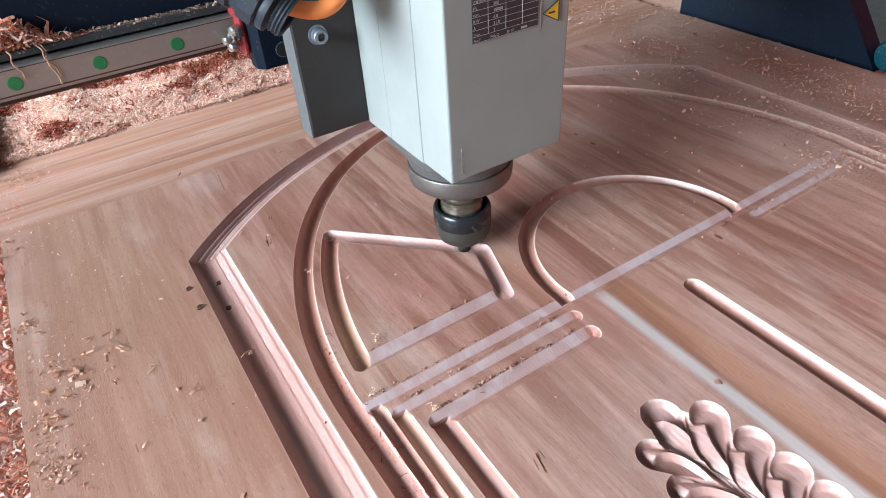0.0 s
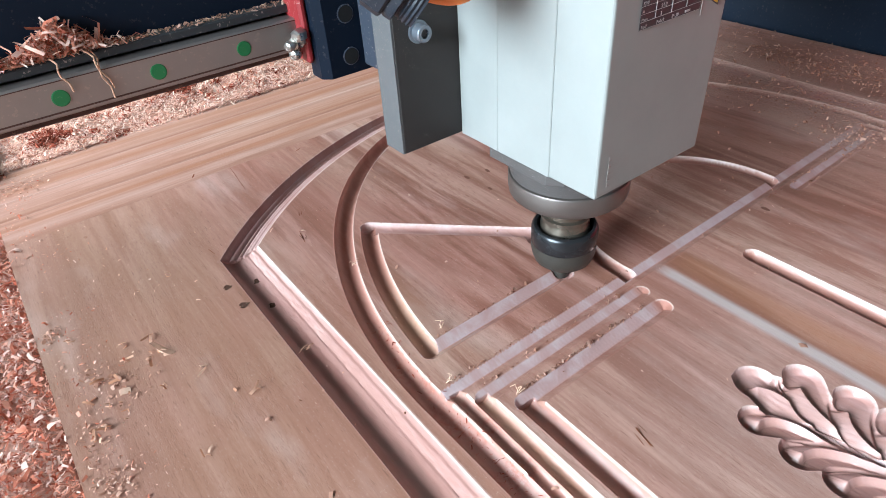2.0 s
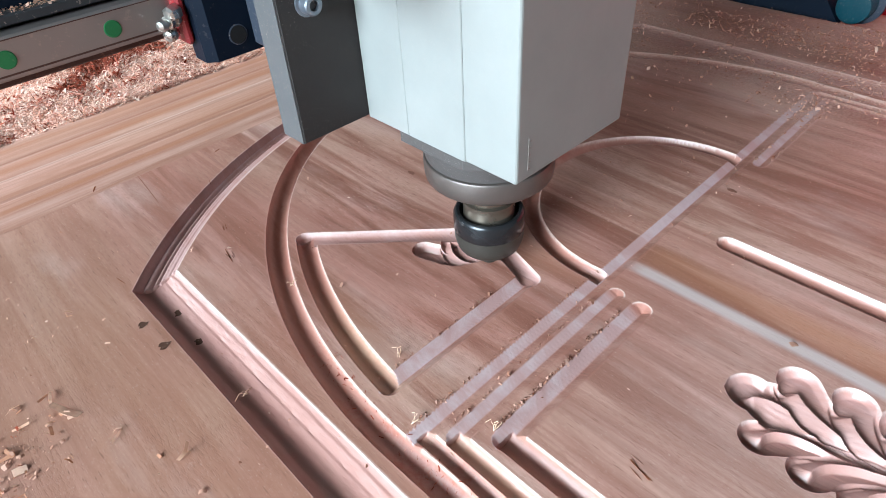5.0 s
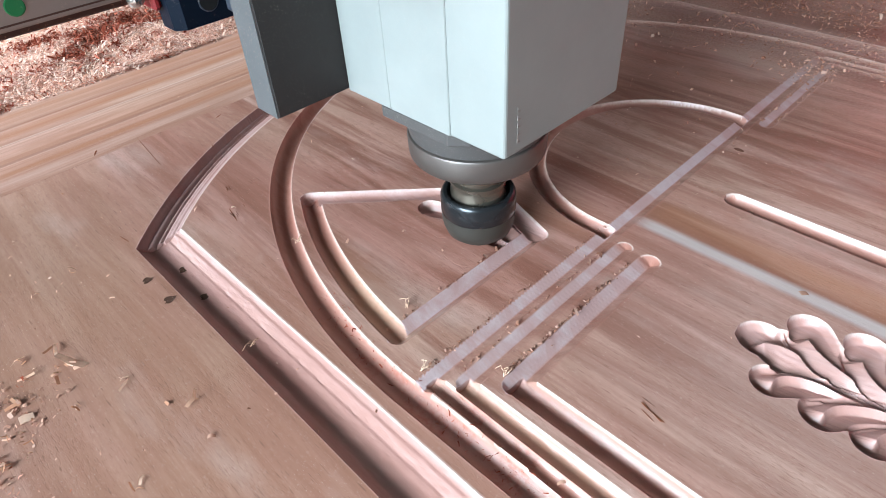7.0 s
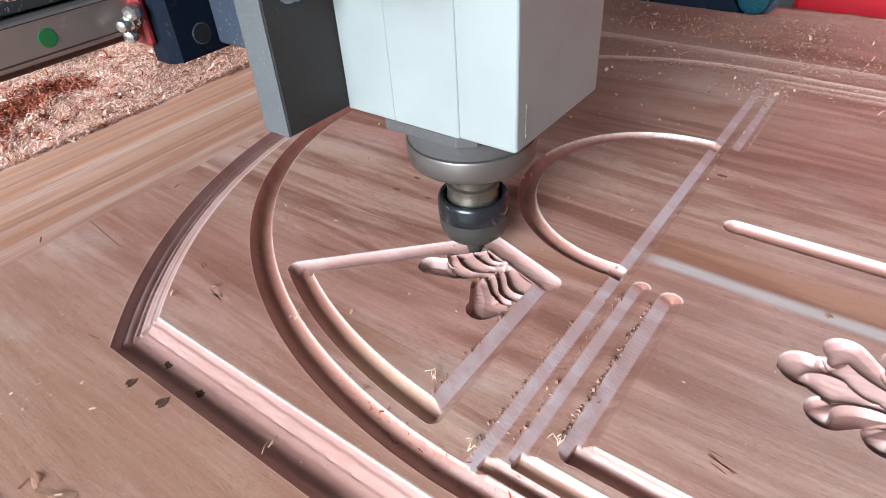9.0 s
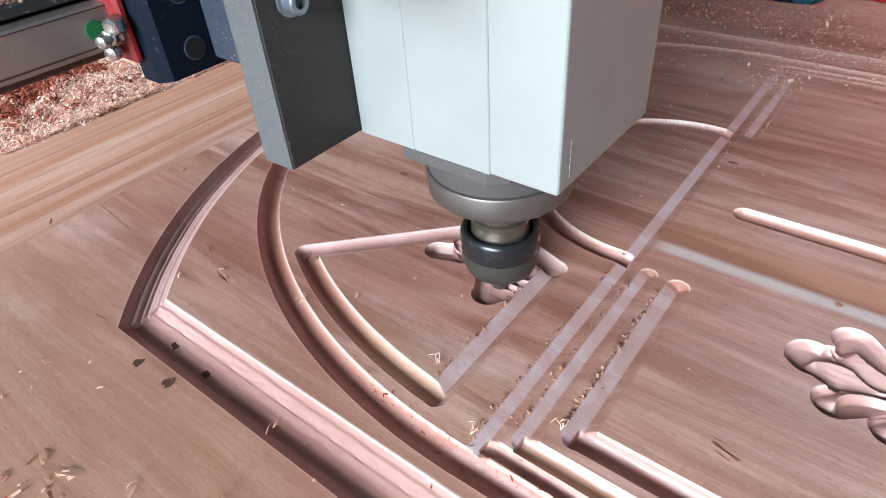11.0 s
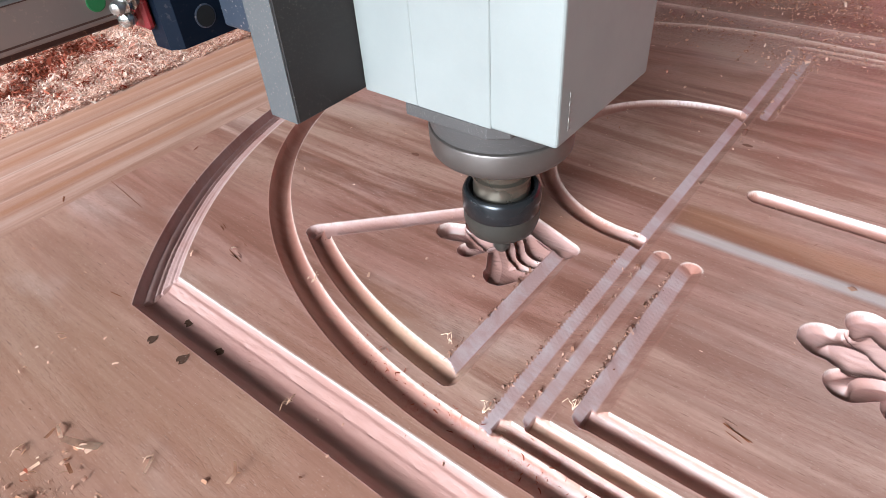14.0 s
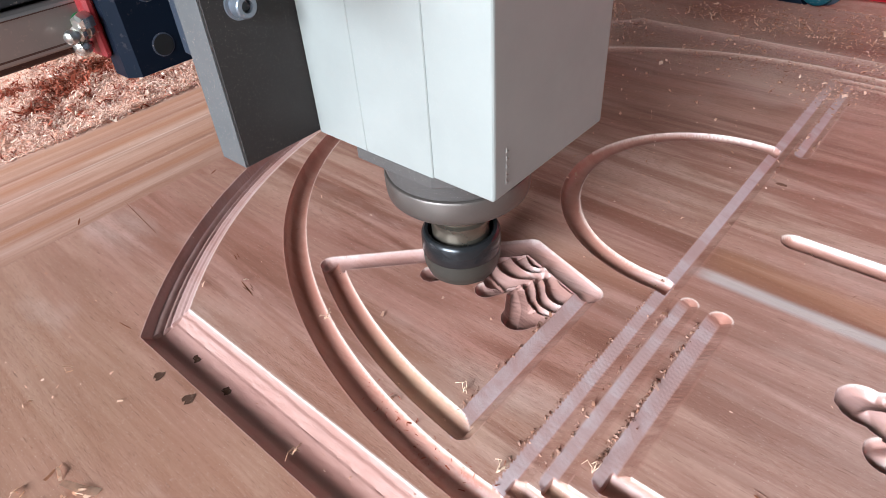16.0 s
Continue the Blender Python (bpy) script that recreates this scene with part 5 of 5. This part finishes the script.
for x0, dx, l in ((-0.006, 0.004, 0.020), (0.014, 0.007, 0.024), (0.017, 0.002, 0.030)):
    tube([(x0 + dx * q + 0.0015 * math.sin(9 * q), 0.1835 - 0.0102 * min(1, 3 * q), 0.1975 + 0.003 * math.sin(q * 3) - l * q) for q in (0, 0.2, 0.4, 0.6, 0.8, 1.0)], 0.0006, 5, bm)
part("hanging_strands", bm, STRAND, gantry, "thin shavings hanging over the rail")

# ---- beyond the table ----
chain = thing("cable_chain", "black cable chain lying along the table's side", "cable chain")
for k in range(56):
    y = -0.55 + 0.015 * k
    part("chain_link", box(1.050, 1.085, y + 0.001, y + 0.0095, -0.068, -0.040, 0.002, 1), BLACK, chain)
    part("link_pin", box(1.052, 1.083, y + 0.0095, y + 0.016, -0.064, -0.043), TAN, chain)
cabinet = thing("control_cabinet", "bright red painted machine cabinet beside the table", "cabinet")
part("cabinet_body", box(1.22, 1.75, -0.70, 0.33, -0.80, 0.42, 0.01, 2), RED_PAINT, cabinet)
part("cabinet_plinth", box(1.24, 1.73, -0.68, 0.31, -0.85, -0.80), BLACK, cabinet)
floor = part("floor", box(-2.65, 4.2, -3.6, 5.2, -0.95, -0.85), CONCRETE)
tagged(floor, "dusty grey concrete workshop floor", "floor", kind="structure")
# unseen roof and walls, added to hold in the light from the opening
roof = part("ceiling", box(-2.65, 4.2, -3.6, 5.2, 3.9, 4.0), ROOF)
tagged(roof, "unseen grey roof added to enclose the workshop's light", "ceiling", kind="structure")
for name, args in (("wall_east", (4.2, 4.35, -3.6, 5.2, -0.95, 4.0)), ("wall_north", (-2.65, 4.2, 5.2, 5.35, -0.95, 4.0)), ("wall_south", (-2.65, 4.2, -3.75, -3.6, -0.95, 4.0)),
                   ("wall_west_low", (-2.8, -2.65, -3.6, 5.2, -0.95, 0.55)), ("wall_west_side", (-2.8, -2.65, -3.6, -1.20, 0.55, 4.0)), ("wall_west_far", (-2.8, -2.65, 3.40, 5.2, 0.55, 4.0)), ("wall_west_top", (-2.8, -2.65, -1.20, 3.40, 2.0, 4.0))):
    tagged(part(name, box(*args), PLASTER), "unseen grey wall added to enclose the workshop's light", "wall", kind="structure")
ground = part("ground", box(-60, 60, -60, 60, -1.05, -0.96), CONCRETE)
tagged(ground, "bare concrete yard outside the workshop", "ground", kind="structure")
pallet = part("board_stack", box(0.55, 1.45, 1.70, 2.20, -0.85, -0.05, 0.006, 1), BROWN_BOARD)
tagged(pallet, "stack of brown boards behind the table", "boards")

# ---- what moves ----
HEAD = [
    (0.0, 0.2697, 0.3617, -0.0091),
    (0.2, 0.2203, 0.4081, -0.008),
    (0.4, 0.1815, 0.445, -0.006),
    (0.5, 0.1781, 0.4477, -0.003),
    (0.75, 0.15, 0.404, -0.007),
    (1.0, 0.1356, 0.363, -0.0075),
    (1.25, 0.132, 0.322, -0.0085),
    (1.4, 0.129, 0.291, -0.0095),
    (1.5, 0.1442, 0.2928, -0.0098),
    (1.75, 0.205, 0.2895, -0.009),
    (2.0, 0.2616, 0.2921, -0.0083),
    (2.5, 0.2494, 0.3269, 0.019),
    (3.0, 0.2466, 0.3323, -0.0026),
    (3.5, 0.245, 0.348, -0.006),
    (4.2, 0.23, 0.356, -0.007),
    (4.9, 0.256, 0.33, -0.008),
    (5.5, 0.2607, 0.3128, -0.0088),
    (6.0, 0.2506, 0.3145, -0.0099),
    (6.5, 0.2479, 0.3245, -0.0099),
    (7.0, 0.2274, 0.3142, -0.0097),
    (7.5, 0.2409, 0.3314, -0.0092),
    (8.0, 0.2339, 0.3677, -0.0077),
    (8.5, 0.2508, 0.3508, -0.0102),
    (9.0, 0.2708, 0.3572, -0.0097),
    (9.6, 0.25, 0.345, -0.0085),
    (10.3, 0.23, 0.33, -0.0085),
    (10.9, 0.23, 0.315, -0.0085),
    (11.5, 0.2228, 0.3083, -0.0087),
    (12.0, 0.2468, 0.3301, -0.0081),
    (12.5, 0.237, 0.3272, 0.0158),
    (13.0, 0.2366, 0.327, -0.007),
    (13.5, 0.2408, 0.3392, -0.0081),
    (14.0, 0.2372, 0.3269, -0.0024),
    (14.5, 0.2407, 0.3495, 0.013),
    (15.0, 0.24, 0.3475, -0.0094),
    (15.5, 0.2352, 0.3797, -0.0089),
    (16.0, 0.2209, 0.3634, -0.009),
]
STOCK = [(15.2, 15.9), (3.5, 4.2), (4.1, 4.6), (4.5, 5.1), (13.4, 14.2), (7.0, 7.7), (6.4, 7.0), (5.9, 6.5), (5.5, 6.0)]

def motions():
    walk(head, [(t, pose(x, y, z)) for t, x, y, z in HEAD])
    walk(slide, [(t, pose(x, y, 0)) for t, x, y, z in HEAD])
    walk(gantry, [(t, pose(0, y, 0)) for t, x, y, z in HEAD])
    for ob, (a, b) in zip(stock, STOCK):
        walk(ob, [(0, pose(0, 0, 0)), (a, pose(0, 0, 0)), (b, pose(0, 0, -0.0180)), (16, pose(0, 0, -0.0180))])

motions()
